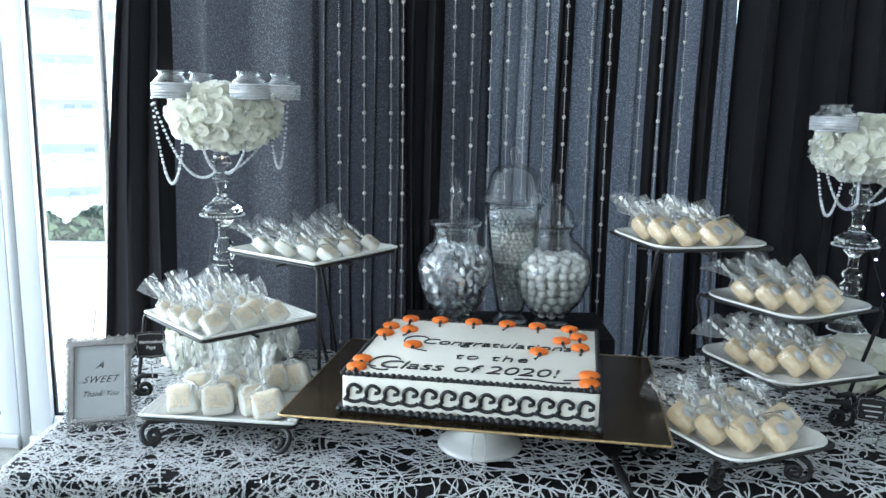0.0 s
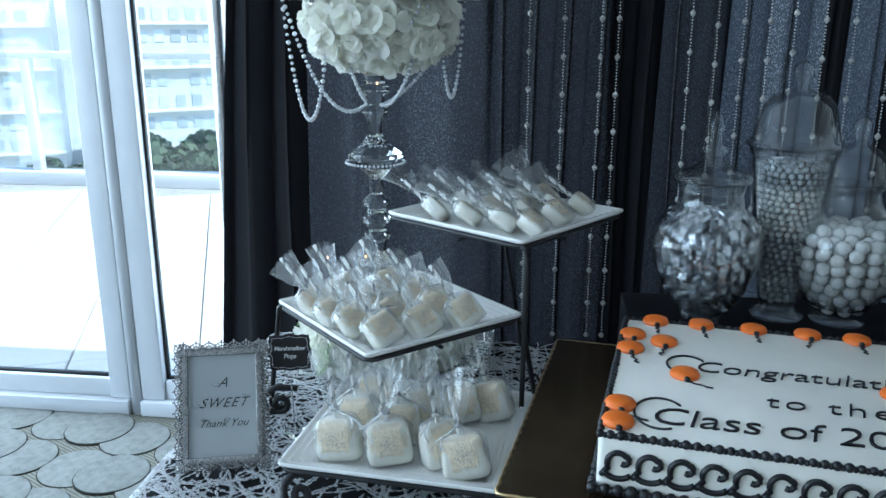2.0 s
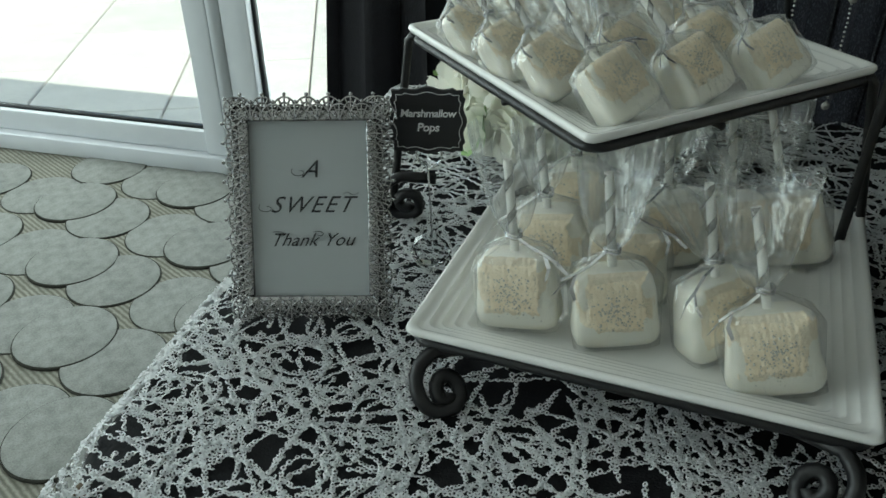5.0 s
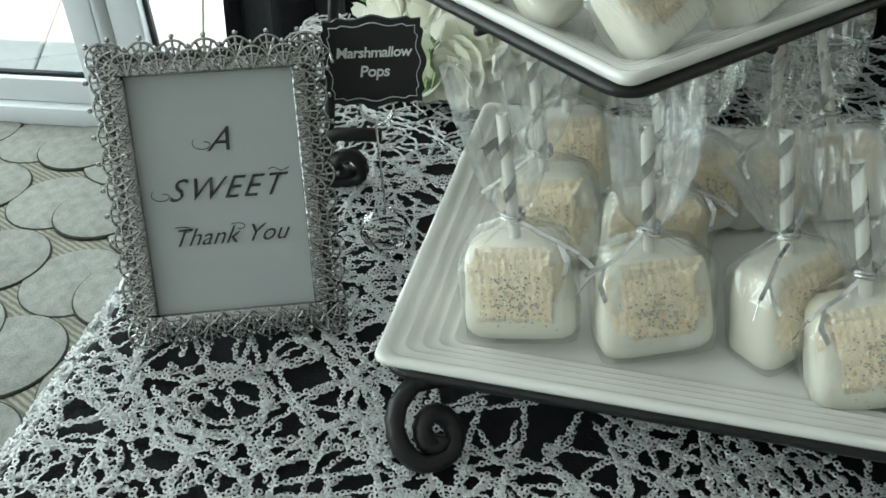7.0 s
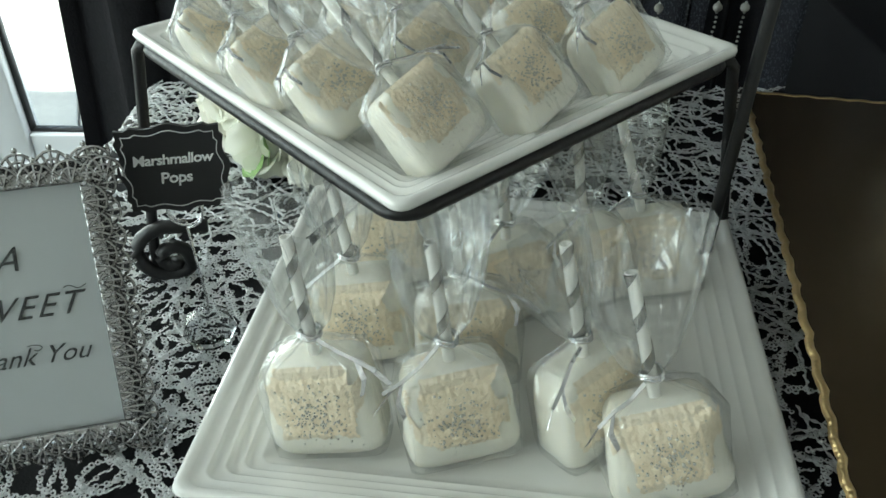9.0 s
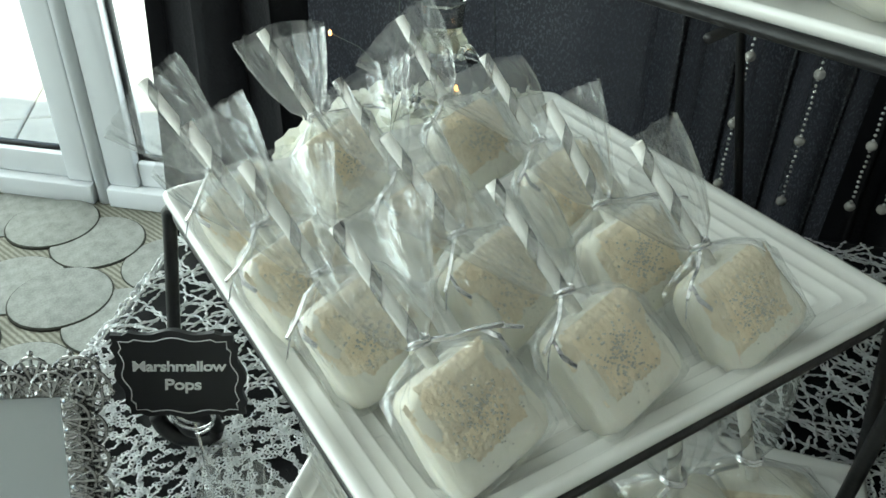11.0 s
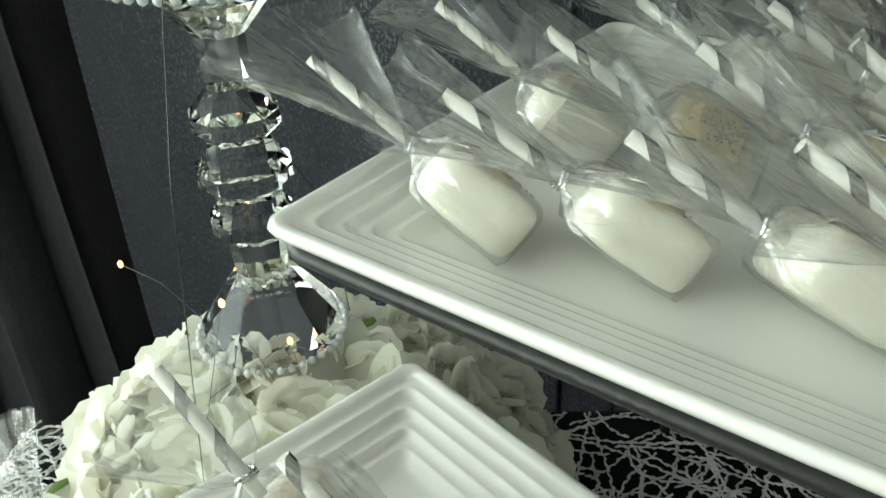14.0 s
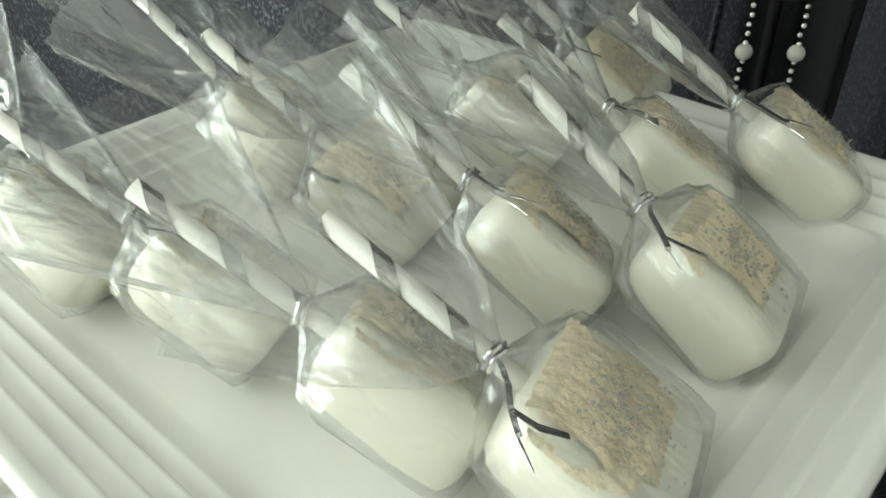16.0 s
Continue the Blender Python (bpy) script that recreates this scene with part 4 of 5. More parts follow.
L3 = [(0.046, 0.243), (0.058, 0.247), (0.06, 0.253), (0.05, 0.262), (0.044, 0.285), (0.032, 0.302), (0.012, 0.31), (0.009, 0.318), (0.014, 0.328), (0.015, 0.343), (0.009, 0.353), (0.0, 0.357)]
jar1 = jar(0.04, 1.93, 0.8455, [(r * 0.97, h * 0.95) for r, h in J1], [(r * 0.97, h * 0.95) for r, h in L1], "rounded clear glass apothecary jar of silver wrapped candy")
jar2 = jar(0.183, 1.99, 0.8455, [(r, h * 0.985) for r, h in J2], [(r, h * 0.985) for r, h in L2], "tall clear glass apothecary jar of silver pearl candy")
jar3 = jar(0.282, 1.975, 0.8455, J3, L3, "bulbous clear glass apothecary jar of white gumballs")


def fill_radius(body, h):
    for (r0, h0), (r1, h1) in zip(body, body[1:]):
        if h0 <= h <= h1:
            return r0 + (r1 - r0) * (h - h0) / max(1e-6, h1 - h0)
    return 0


def packed(body, z0, z1, r, slump, seed):
    """Candy spheres packed in layers against the glass."""
    rr = random.Random(seed)
    out, k, z = [], 0, z0
    while z < z1:
        R = fill_radius(body, z) - 0.0045 - r
        q = R
        while q > max(0, R - 3.2 * r):
            n = max(1, int(6.283 * q / (2.02 * r)))
            for i in range(n):
                a = 6.283 * (i + 0.5 * (k % 2)) / n + rr.uniform(-0.04, 0.04)
                out.append((q * math.cos(a), q * math.sin(a), z + rr.uniform(-0.25, 0.25) * r + slump * rr.uniform(-1, 1) * (z > z1 - 3 * r), r * rr.uniform(0.96, 1.02)))
            q -= 1.85 * r
        z += 1.66 * r
        k += 1
    for i in range(int((fill_radius(body, z1) / r) ** 2 * 0.7)):
        a, q = rr.uniform(0, 6.283), (fill_radius(body, z1) - 2 * r) * math.sqrt(rr.random())
        out.append((q * math.cos(a), q * math.sin(a), z1 - 0.5 * r + rr.uniform(0, 0.9) * r, r))
    return out


part("gumballs", balls(packed(J3, 0.03, 0.165, 0.0125, 0.004, 1), True), M_PEARL, jar3, "white gumballs")
g = packed(J2, 0.035, 0.272, 0.0062, 0.0, 2)
dark = [q for q in g if q[2] < 0.15 or q[2] > 0.235]
lightp = [q for q in g if not (q[2] < 0.15 or q[2] > 0.235)]
part("dark_pearls", balls(dark), M_GREYPEARL, jar2, "grey pearl candy")
part("white_pearls", balls(lightp), M_PEARL, jar2, "white pearl candy")
V, F = [], []
rw = random.Random(3)
for x, y, z, r in packed([(r * 0.97, h * 0.95) for r, h in J1], 0.025, 0.19, 0.0098, 0.006, 5):
    m = Matrix.Translation((x, y, z)) @ Euler((rw.uniform(0, 6), rw.uniform(0, 6), rw.uniform(0, 6))).to_matrix().to_4x4()
    o = len(V)
    w, h = r * 0.85, r * 0.6
    pts = [(-w, -h, -h * .6), (w, -h, -h * .6), (w, h, -h * .6), (-w, h, -h * .6), (-w, -h, h * .6), (w, -h, h * .6), (w, h, h * .6), (-w, h, h * .6), (-w * 1.5, -h * 1.2, 0.001), (-w * 1.5, h * 1.2, -0.001), (w * 1.5, -h * 1.2, -0.001), (w * 1.5, h * 1.2, 0.001)]
    V += [m @ (Vector(p) * rw.uniform(0.85, 1.15)) for p in pts]
    F += [tuple(o + i for i in f) for f in ((3, 2, 1, 0), (4, 5, 6, 7), (0, 1, 5, 4), (2, 3, 7, 6), (0, 4, 8), (8, 4, 7, 9), (9, 7, 3), (0, 8, 9, 3), (1, 10, 5), (5, 10, 11, 6), (6, 11, 2), (1, 2, 11, 10))]
part("wrapped_candy", raw(V, F), M_FOILWRAP, jar1, "silver wrapped candies", smooth=False)


# ---- flowers, candelabra ----
def flower_mound(c, rx, ry, rz, count, petal, seed, lower=-0.3, floor=None):
    """Florets of four or five cupped petals all over a mound."""
    r = random.Random(seed)
    V, F = [], []
    for k in range(count):
        a, b = r.uniform(0, 6.283), math.asin(r.uniform(lower, 1.0))
        d = Vector((math.cos(a) * math.cos(b), math.sin(a) * math.cos(b), math.sin(b)))
        q = r.uniform(0.78, 1.12)
        o = Vector((c[0] + d.x * rx * q, c[1] + d.y * ry * q, c[2] + d.z * rz * q))
        d = (d + Vector((r.uniform(-.5, .5), r.uniform(-.5, .5), r.uniform(-.4, .5)))).normalized()
        s = d.cross(Vector((r.uniform(-1, 1), r.uniform(-1, 1), 0.7))).normalized()
        u = d.cross(s)
        m = r.choice((4, 5, 5))
        ps = petal * r.uniform(0.75, 1.2)
        for i in range(m):
            t = 6.283 * i / m + r.uniform(-.2, .2)
            e = s * math.cos(t) + u * math.sin(t)
            f = d.cross(e)
            h = r.uniform(0.1, 0.75)
            n = len(V)
            for t4, wd, up in ((0.0, 0.08, 0.0), (0.3, 0.42, 0.16), (0.62, 0.62, 0.5), (0.88, 0.52, 0.86), (1.02, 0.24, 0.95)):
                for sd in (-1, 0, 1):
                    p = o + e * ps * t4 + f * ps * wd * sd + d * ps * (h * up + (0.1 if sd else 0.0) * (t4 > 0) + (0.05 * r.uniform(-1, 1) if sd else 0))
                    if floor is not None:
                        p.z = max(p.z, floor)
                    V.append(p)
            F += [(n + 3 * a + b, n + 3 * a + b + 1, n + 3 * a + b + 4, n + 3 * a + b + 3) for a in range(4) for b in (0, 1)]
    return raw(V, F)


def bead_swag(a, b, drop, pitch=0.0098, r=0.0046):
    a, b = Vector(a), Vector(b)
    n = int(((a - b).length + 2.1 * drop) / pitch)
    out = []
    for i in range(n + 1):
        t = i / n
        p = a.lerp(b, t)
        out.append((p.x, p.y, p.z - drop * 4 * t * (1 - t), r * (1.0 if i % 2 else 0.72)))
    return balls(out)


def candelabrum(x, y, z0, label, dx=0.0):
    """Turned crystal stem with four jewelled cups, a silk flower ball and swags of beads."""
    c = thing("candelabra", label, "candelabra", pose(x, y, z0), group="crystal candelabras")
    node = lambda z, r: [(r * 0.72, z - 0.011), (r, z - 0.004), (r, z + 0.004), (r * 0.76, z + 0.010)]
    foot = [(0.042, 0.0), (0.046, 0.003), (0.045, 0.008), (0.037, 0.02), (0.024, 0.038), (0.016, 0.05)]
    stem = foot + node(0.084, 0.025) + node(0.115, 0.0275) + node(0.147, 0.025) + [(0.0125, 0.165), (0.0135, 0.193), (0.03, 0.212), (0.05, 0.229), (0.054, 0.235), (0.05, 0.242), (0.026, 0.259), (0.0135, 0.275), (0.0125, 0.292)] \
        + node(0.319, 0.025) + node(0.357, 0.0275) + node(0.392, 0.025) + [(0.012, 0.408), (0.012, 0.44), (0.0, 0.441)]
    part("stem", lathe(stem, 10), M_CRYSTAL, c, "faceted clear crystal stem", smooth=False)
    for z, rb, re in ((0.003, 0.003, 0.046), (0.224, 0.003, 0.054)):
        part("beaded_edge", balls([(re * math.cos(6.283 * i / 44), re * math.sin(6.283 * i / 44), z, rb) for i in range(44)]), M_CLEARBEAD, c)
    cups = [(-0.1, -0.045), (-0.062, 0.075), (0.088, -0.05), (0.142, 0.07)]
    for i, (cx, cy) in enumerate(cups):
        part("arm", tube([(0, 0, 0.43), (cx * 0.4, cy * 0.4, 0.46), (cx * 0.8, cy * 0.8, 0.49), (cx, cy, 0.508)], 0.005, 8), M_FOIL, c)
        k = part("candle_cup", lathe([(0.02, 0.0), (0.036, 0.004), (0.043, 0.012), (0.043, 0.042), (0.038, 0.05), (0.03, 0.056), (0.029, 0.06), (0.034, 0.068), (0.033, 0.068), (0.027, 0.06), (0.028, 0.056), (0.036, 0.049), (0.04, 0.041), (0.04, 0.014), (0.0, 0.007)], 28, pose(cx, cy, 0.508)), M_JAR, c, "clear glass candle cup")
        part("jewel_band", balls([(cx + 0.0455 * math.cos(6.283 * (q + 0.0) / 46), cy + 0.0455 * math.sin(6.283 * (q + 0.0) / 46), 0.5125 + 0.0063 * w, 0.0031) for q in range(46) for w in range(6)]), M_RHINE, k, "rhinestone band")
        part("band_backing", lathe([(0.0438, 0.0), (0.0443, 0.0), (0.0443, 0.037), (0.0438, 0.037)], 36, pose(cx, cy, 0.51)), M_FOIL, k)
    part("flower_core", lathe([(0.0, -0.06), (0.06, -0.045), (0.098, 0.0), (0.085, 0.045), (0.04, 0.07), (0.0, 0.075)], 20, pose(0.012, 0.005, 0.466) @ Matrix.Diagonal((0.9, 0.9, 0.8, 1))), M_PETAL, c)
    part("flower_ball", flower_mound((0.012, 0.005, 0.466), 0.118, 0.1, 0.068, 780, 0.02, 5, -0.9), M_PETAL, c, "ivory silk hydrangea petals")
    sw = [((-0.148, -0.05, 0.51), (-0.062, -0.055, 0.51), 0.205), ((-0.145, -0.055, 0.51), (-0.013, -0.012, 0.33), 0.075), ((0.11, -0.07, 0.51), (0.014, -0.012, 0.33), 0.05), ((0.158, 0.06, 0.51), (0.115, 0.02, 0.51), 0.17), ((0.15, 0.06, 0.5), (0.016, 0.006, 0.33), 0.03), ((-0.05, -0.08, 0.51), (-0.012, -0.01, 0.335), 0.03), ((0.03, -0.09, 0.51), (0.10, -0.085, 0.51), 0.05)]
    for a, b, d in sw:
        part("bead_swag", bead_swag(a, b, d), M_CLEARBEAD, c, "swag of clear crystal beads")
    return c


flower_base = thing("flower_ring", "ivory silk hydrangea arrangement round a candelabra foot", "flowers", pose(-0.527, 1.995, TZ + 0.0035), group="table flowers")
part("core", lathe([(0.07, 0.0), (0.08, 0.02), (0.07, 0.05), (0.045, 0.08), (0.03, 0.095), (0.028, 0.151)], 20), M_PETAL, flower_base)
part("petals", flower_mound((0, 0, 0.045), 0.138, 0.115, 0.088, 1100, 0.024, 9, -0.15, 0.002), M_PETAL, flower_base, "ivory and pale green silk petals")
part("leaf", flower_mound((0, 0, 0.04), 0.132, 0.11, 0.072, 40, 0.03, 12, -0.2, 0.002), M_LEAFLET, flower_base, "small green silk leaves", smooth=False)
candelabrum(-0.547, 2.03, TZ + 0.156, "crystal candelabra with ivory silk flowers and bead swags")
flower_base2 = thing("flower_ring", "ivory silk hydrangeas round the far candelabra foot", "flowers", pose(1.06, 1.96, TZ + 0.0035), group="table flowers")
part("core", lathe([(0.085, 0.0), (0.09, 0.03), (0.07, 0.06), (0.055, 0.099)], 20), M_PETAL, flower_base2)
part("petals", flower_mound((0, -0.02, 0.02), 0.15, 0.12, 0.06, 500, 0.021, 21, -0.1, 0.002), M_PETAL, flower_base2, "ivory silk petals")
candelabrum(1.06, 2.03, TZ + 0.1035, "crystal candelabra with ivory silk flowers beside the treats")

fairy = thing("fairy_lights", "string of tiny warm lights on thin dark wire", "string lights")
bulbs = [(-0.657, 2.075, 0.898), (-0.578, 2.03, 0.866), (-0.64, 1.93, 0.80), (-0.53, 2.0, 0.89), (-0.49, 1.95, 0.80), (-0.56, 1.985, 0.93), (-0.57, 1.9, 0.77), (-0.535, 2.0, 1.245)]
for i, b in enumerate(bulbs):
    part("bulb", lathe([(0.0, -0.003), (0.0016, -0.0015), (0.0018, 0.001), (0.0, 0.0035)], 8, Matrix.Translation(b)), M_WARM, fairy, "lit warm bulb")
wire = []
for a, b in zip(bulbs, bulbs[1:]):
    wire += [a, ((a[0] + b[0]) / 2 - 0.008, (a[1] + b[1]) / 2 + 0.006, (a[2] + b[2]) / 2 + 0.012)]
part("wire", tube(wire + [bulbs[-1], (-0.56, 1.99, 1.1), (-0.51, 2.06, 0.95), (-0.5, 2.1, TZ + 0.004)], 0.0004, 4), M_WIRE, fairy)
fairy2 = thing("fairy_lights", "string of tiny violet-white lights by the far candelabra", "string lights")
vb = [(1.09, 1.98, 1.02), (1.14, 1.99, 1.16), (1.1, 1.97, 1.3), (1.05, 1.98, 1.1), (1.12, 1.985, 0.93)]
for b in vb:
    part("bulb", lathe([(0.0, -0.003), (0.0016, -0.0015), (0.0018, 0.001), (0.0, 0.0035)], 8, Matrix.Translation(b)), M_VIOLET, fairy2, "lit violet bulb")
part("wire", tube(vb + [(1.15, 2.04, TZ + 0.004)], 0.0004, 4), M_WIRE, fairy2)

# ---- photo frame, chalk tags ----
FR = Matrix.Translation((-0.686, 1.5645, TZ + 0.004)) @ Matrix.Rotation(radians(15), 4, "Z") @ Matrix.Rotation(radians(-24), 4, "X")
frame_ob = thing("photo_frame", "ornate silver filigree frame holding a printed thank-you card", "picture frame", FR)
FW, FH, OW, OH = 0.134, 0.186, 0.096, 0.145
oz = (FH - OH) / 2
part("card", box(-OW / 2 - 0.003, OW / 2 + 0.003, 0.0, 0.002, oz - 0.003, oz + OH + 0.003), M_PRINT, frame_ob, "white printed card", smooth=False)
glz = part("glass", box(-OW / 2 - 0.002, OW / 2 + 0.002, -0.004, -0.003, oz - 0.002, oz + OH + 0.002), M_CARDGLASS, frame_ob, smooth=False)
part("backing", box(-OW / 2 - 0.012, OW / 2 + 0.012, 0.0025, 0.007, oz - 0.012, oz + OH + 0.012, 0.001), M_INK, frame_ob)
part("easel", merge(raw([(-0.02, 0.0072, 0.12), (0.02, 0.0072, 0.12), (0.03, 0.085, 0.0375), (-0.03, 0.085, 0.0375), (-0.02, 0.0092, 0.122), (0.02, 0.0092, 0.122), (0.03, 0.087, 0.0395), (-0.03, 0.087, 0.0395)], [(0, 1, 2, 3), (7, 6, 5, 4), (0, 4, 5, 1), (1, 5, 6, 2), (2, 6, 7, 3), (3, 7, 4, 0)])), M_INK, frame_ob)
for a, b, c, d in ((-OW / 2 - 0.008, OW / 2 + 0.008, oz + OH, oz + OH + 0.009), (-OW / 2 - 0.008, OW / 2 + 0.008, oz - 0.009, oz), (-OW / 2 - 0.009, -OW / 2, oz, oz + OH), (OW / 2, OW / 2 + 0.009, oz, oz + OH)):
    part("moulding", box(a, b, -0.006, 0.0, c, d, 0.0015), M_PEWTER, frame_ob)
fan = [[(0.0095 * math.cos(radians(a)), 0, 0.002 + 0.0105 * math.sin(radians(a))) for a in range(-10, 191, 20)], [(0.0052 * math.cos(radians(a)), 0, 0.002 + 0.0062 * math.sin(radians(a))) for a in range(0, 181, 30)]] \
    + [[(0, 0, 0.0), (0.0095 * math.cos(radians(a)), 0, 0.002 + 0.0105 * math.sin(radians(a)))] for a in (30, 60, 90, 120, 150)]
fan_bm = merge(tubes(fan, 0.0009, 5), balls([(0, 0, 0.0145, 0.0018), (-0.0098, 0, 0.001, 0.0016), (0.0098, 0, 0.001, 0.0016)]))
fan_me = bpy.data.meshes.new("filigree_scallop")
fan_bm.to_mesh(fan_me)
fan_bm.free()
fan_me.materials.append(M_PEWTER)
for row, off in ((0, 0.003), (1, -0.003)):
    nx, nz = 7, 10
    for i in range(nx):
        x = (i + 0.5) / nx * (OW + 0.03) - (OW + 0.03) / 2 + row * 0.009
        share("filigree_scallop", fan_me, frame_ob, pose(x, -0.003 - 0.003 * row, oz + OH + 0.004 + off))
        share("filigree_scallop", fan_me, frame_ob, pose(x, -0.003 - 0.003 * row, oz - 0.004 - off, 0, 180, 0))
    for i in range(nz):
        z = oz - 0.006 + (i + 0.5) / nz * (OH + 0.012) + row * 0.007
        share("filigree_scallop", fan_me, frame_ob, pose(-OW / 2 - 0.004 - off, -0.003 - 0.003 * row, z, 0, -90, 0))
        share("filigree_scallop", fan_me, frame_ob, pose(OW / 2 + 0.004 + off, -0.003 - 0.003 * row, z, 0, 90, 0))
for sx in (-1, 1):
    for z, rr in ((oz + OH + 0.008, 45), (oz - 0.008, 135)):
        share("filigree_scallop", fan_me, frame_ob, pose(sx * (OW / 2 + 0.008), -0.004, z, 0, sx * rr, 0))
stone_bm = balls([(0, 0, 0, 0.0013)])
stone_me = bpy.data.meshes.new("stone")
stone_bm.to_mesh(stone_me)
stone_bm.free()
stone_me.materials.append(M_RHINE)
for i in range(11):
    for x in (-OW / 2 - 0.004, OW / 2 + 0.004):
        share("stone", stone_me, frame_ob, pose(x, -0.009, oz + 0.0145 * i))
for i in range(6):
    for z in (oz + OH + 0.004, oz - 0.004):
        share("stone", stone_me, frame_ob, pose(-0.04 + 0.016 * i, -0.009, z))
for body, zz, s, sp in (("A", 0.1195, 0.0205, 1.0), ("SWEET", 0.0905, 0.0195, 1.18), ("Thank You", 0.0625, 0.0155, 1.02)):
    lettering(body, frame_ob, M_INK, s, pose(0.0, -0.0005, zz, 90, 0, 0), 0.5, 0.0002, 0.0, "printed_words", "CENTER", sp)


def swash(x, z, w, h, turns):
    """A fine curl that opens a capital letter."""
    return [(x + w * (1 - 0.75 * i / 16) * math.cos(2.4 + turns * i / 16), -0.0006, z + h * (1 - 0.75 * i / 16) * math.sin(2.4 + turns * i / 16)) for i in range(17)]


part("swash", tubes([swash(-0.008, 0.124, 0.0075, 0.0045, 5.5), swash(-0.036, 0.0945, 0.0075, 0.0045, 5.5), swash(-0.0265, 0.072, 0.007, 0.003, -4.5), swash(0.0065, 0.072, 0.006, 0.003, -4.5),
                     [(0.028 + 0.0016 * i, -0.0006, 0.106 + 0.0012 * math.sin(i * 0.9)) for i in range(9)]], 0.00028, 4), M_INK, frame_ob)


def chalk_tag(x, y, z, rz, label, words, w=0.057, h=0.053):
    t = thing("chalkboard_tag", label, "sign", pose(x, y, TZ + 0.0035, 0, 0, rz), group="dessert tags")
    zz = z - TZ - 0.0035
    sq = []
    for i in range(64):
        a = 6.283 * i / 64
        cx, cz = math.cos(a), math.sin(a)
        q = 1 / max(abs(cx), abs(cz))
        k = 1 + 0.05 * math.cos(8 * a) - (0.1 if abs(abs(cx) - abs(cz)) < 0.22 else 0)
        sq.append((cx * q * w / 2 * k, cz * q * h / 2 * k))
    part("board", loft([[(a, 0.0012, zz + b) for a, b in sq], [(a, -0.0012, zz + b) for a, b in sq]]), M_CHALK, t, "black chalkboard with a scalloped outline", smooth=False)
    part("border_line", tube([(a * 0.88, -0.0015, zz + b * 0.86) for a, b in sq], 0.0003, 4, True), M_CHALKLINE, t)
    part("wire_coil", tube([(0.011 * math.cos(a), 0.002 + 0.0006 * a, zz - h / 2 - 0.005 + 0.011 * math.sin(a)) for a in [0.4 * i - 1.57 for i in range(32)]] + [(0.001, 0.008, 0.03), (0.0, 0.005, 0.018)], 0.0009, 6), M_FOIL, t, "coiled silver wire clip")
    part("crystal_base", lathe([(0.008, 0.0), (0.0165, 0.006), (0.019, 0.0135), (0.0155, 0.022), (0.008, 0.028), (0.0, 0.029)], 9), M_CRYSTAL, t, "faceted crystal ball base", smooth=False)
    for i, (word, s) in enumerate(words):
        lettering(word, t, M_CHALKLINE, s, pose(0, -0.0014, zz + 0.004 - 0.013 * i, 90, 0, 0), 0.15, 0.0002, 0.00018, "chalk_words", "CENTER", 0.92)
    return t


chalk_tag(-0.614, 1.674, 0.866, 12, "small chalkboard tag reading Marshmallow Pops in a crystal holder", [("Marshmallow", 0.0094), ("Pops", 0.0105)], 0.063, 0.058)
tag2 = chalk_tag(0.868, 1.53, 0.80, -20, "small chalkboard tag with faint writing in a crystal holder", [])
part("writing", merge(box(-0.018, 0.016, -0.0017, -0.0013, 0.083, 0.086), box(-0.014, 0.019, -0.0017, -0.0013, 0.072, 0.075), box(-0.01, 0.012, -0.0017, -0.0013, 0.061, 0.064)), M_CHALKLINE, tag2)


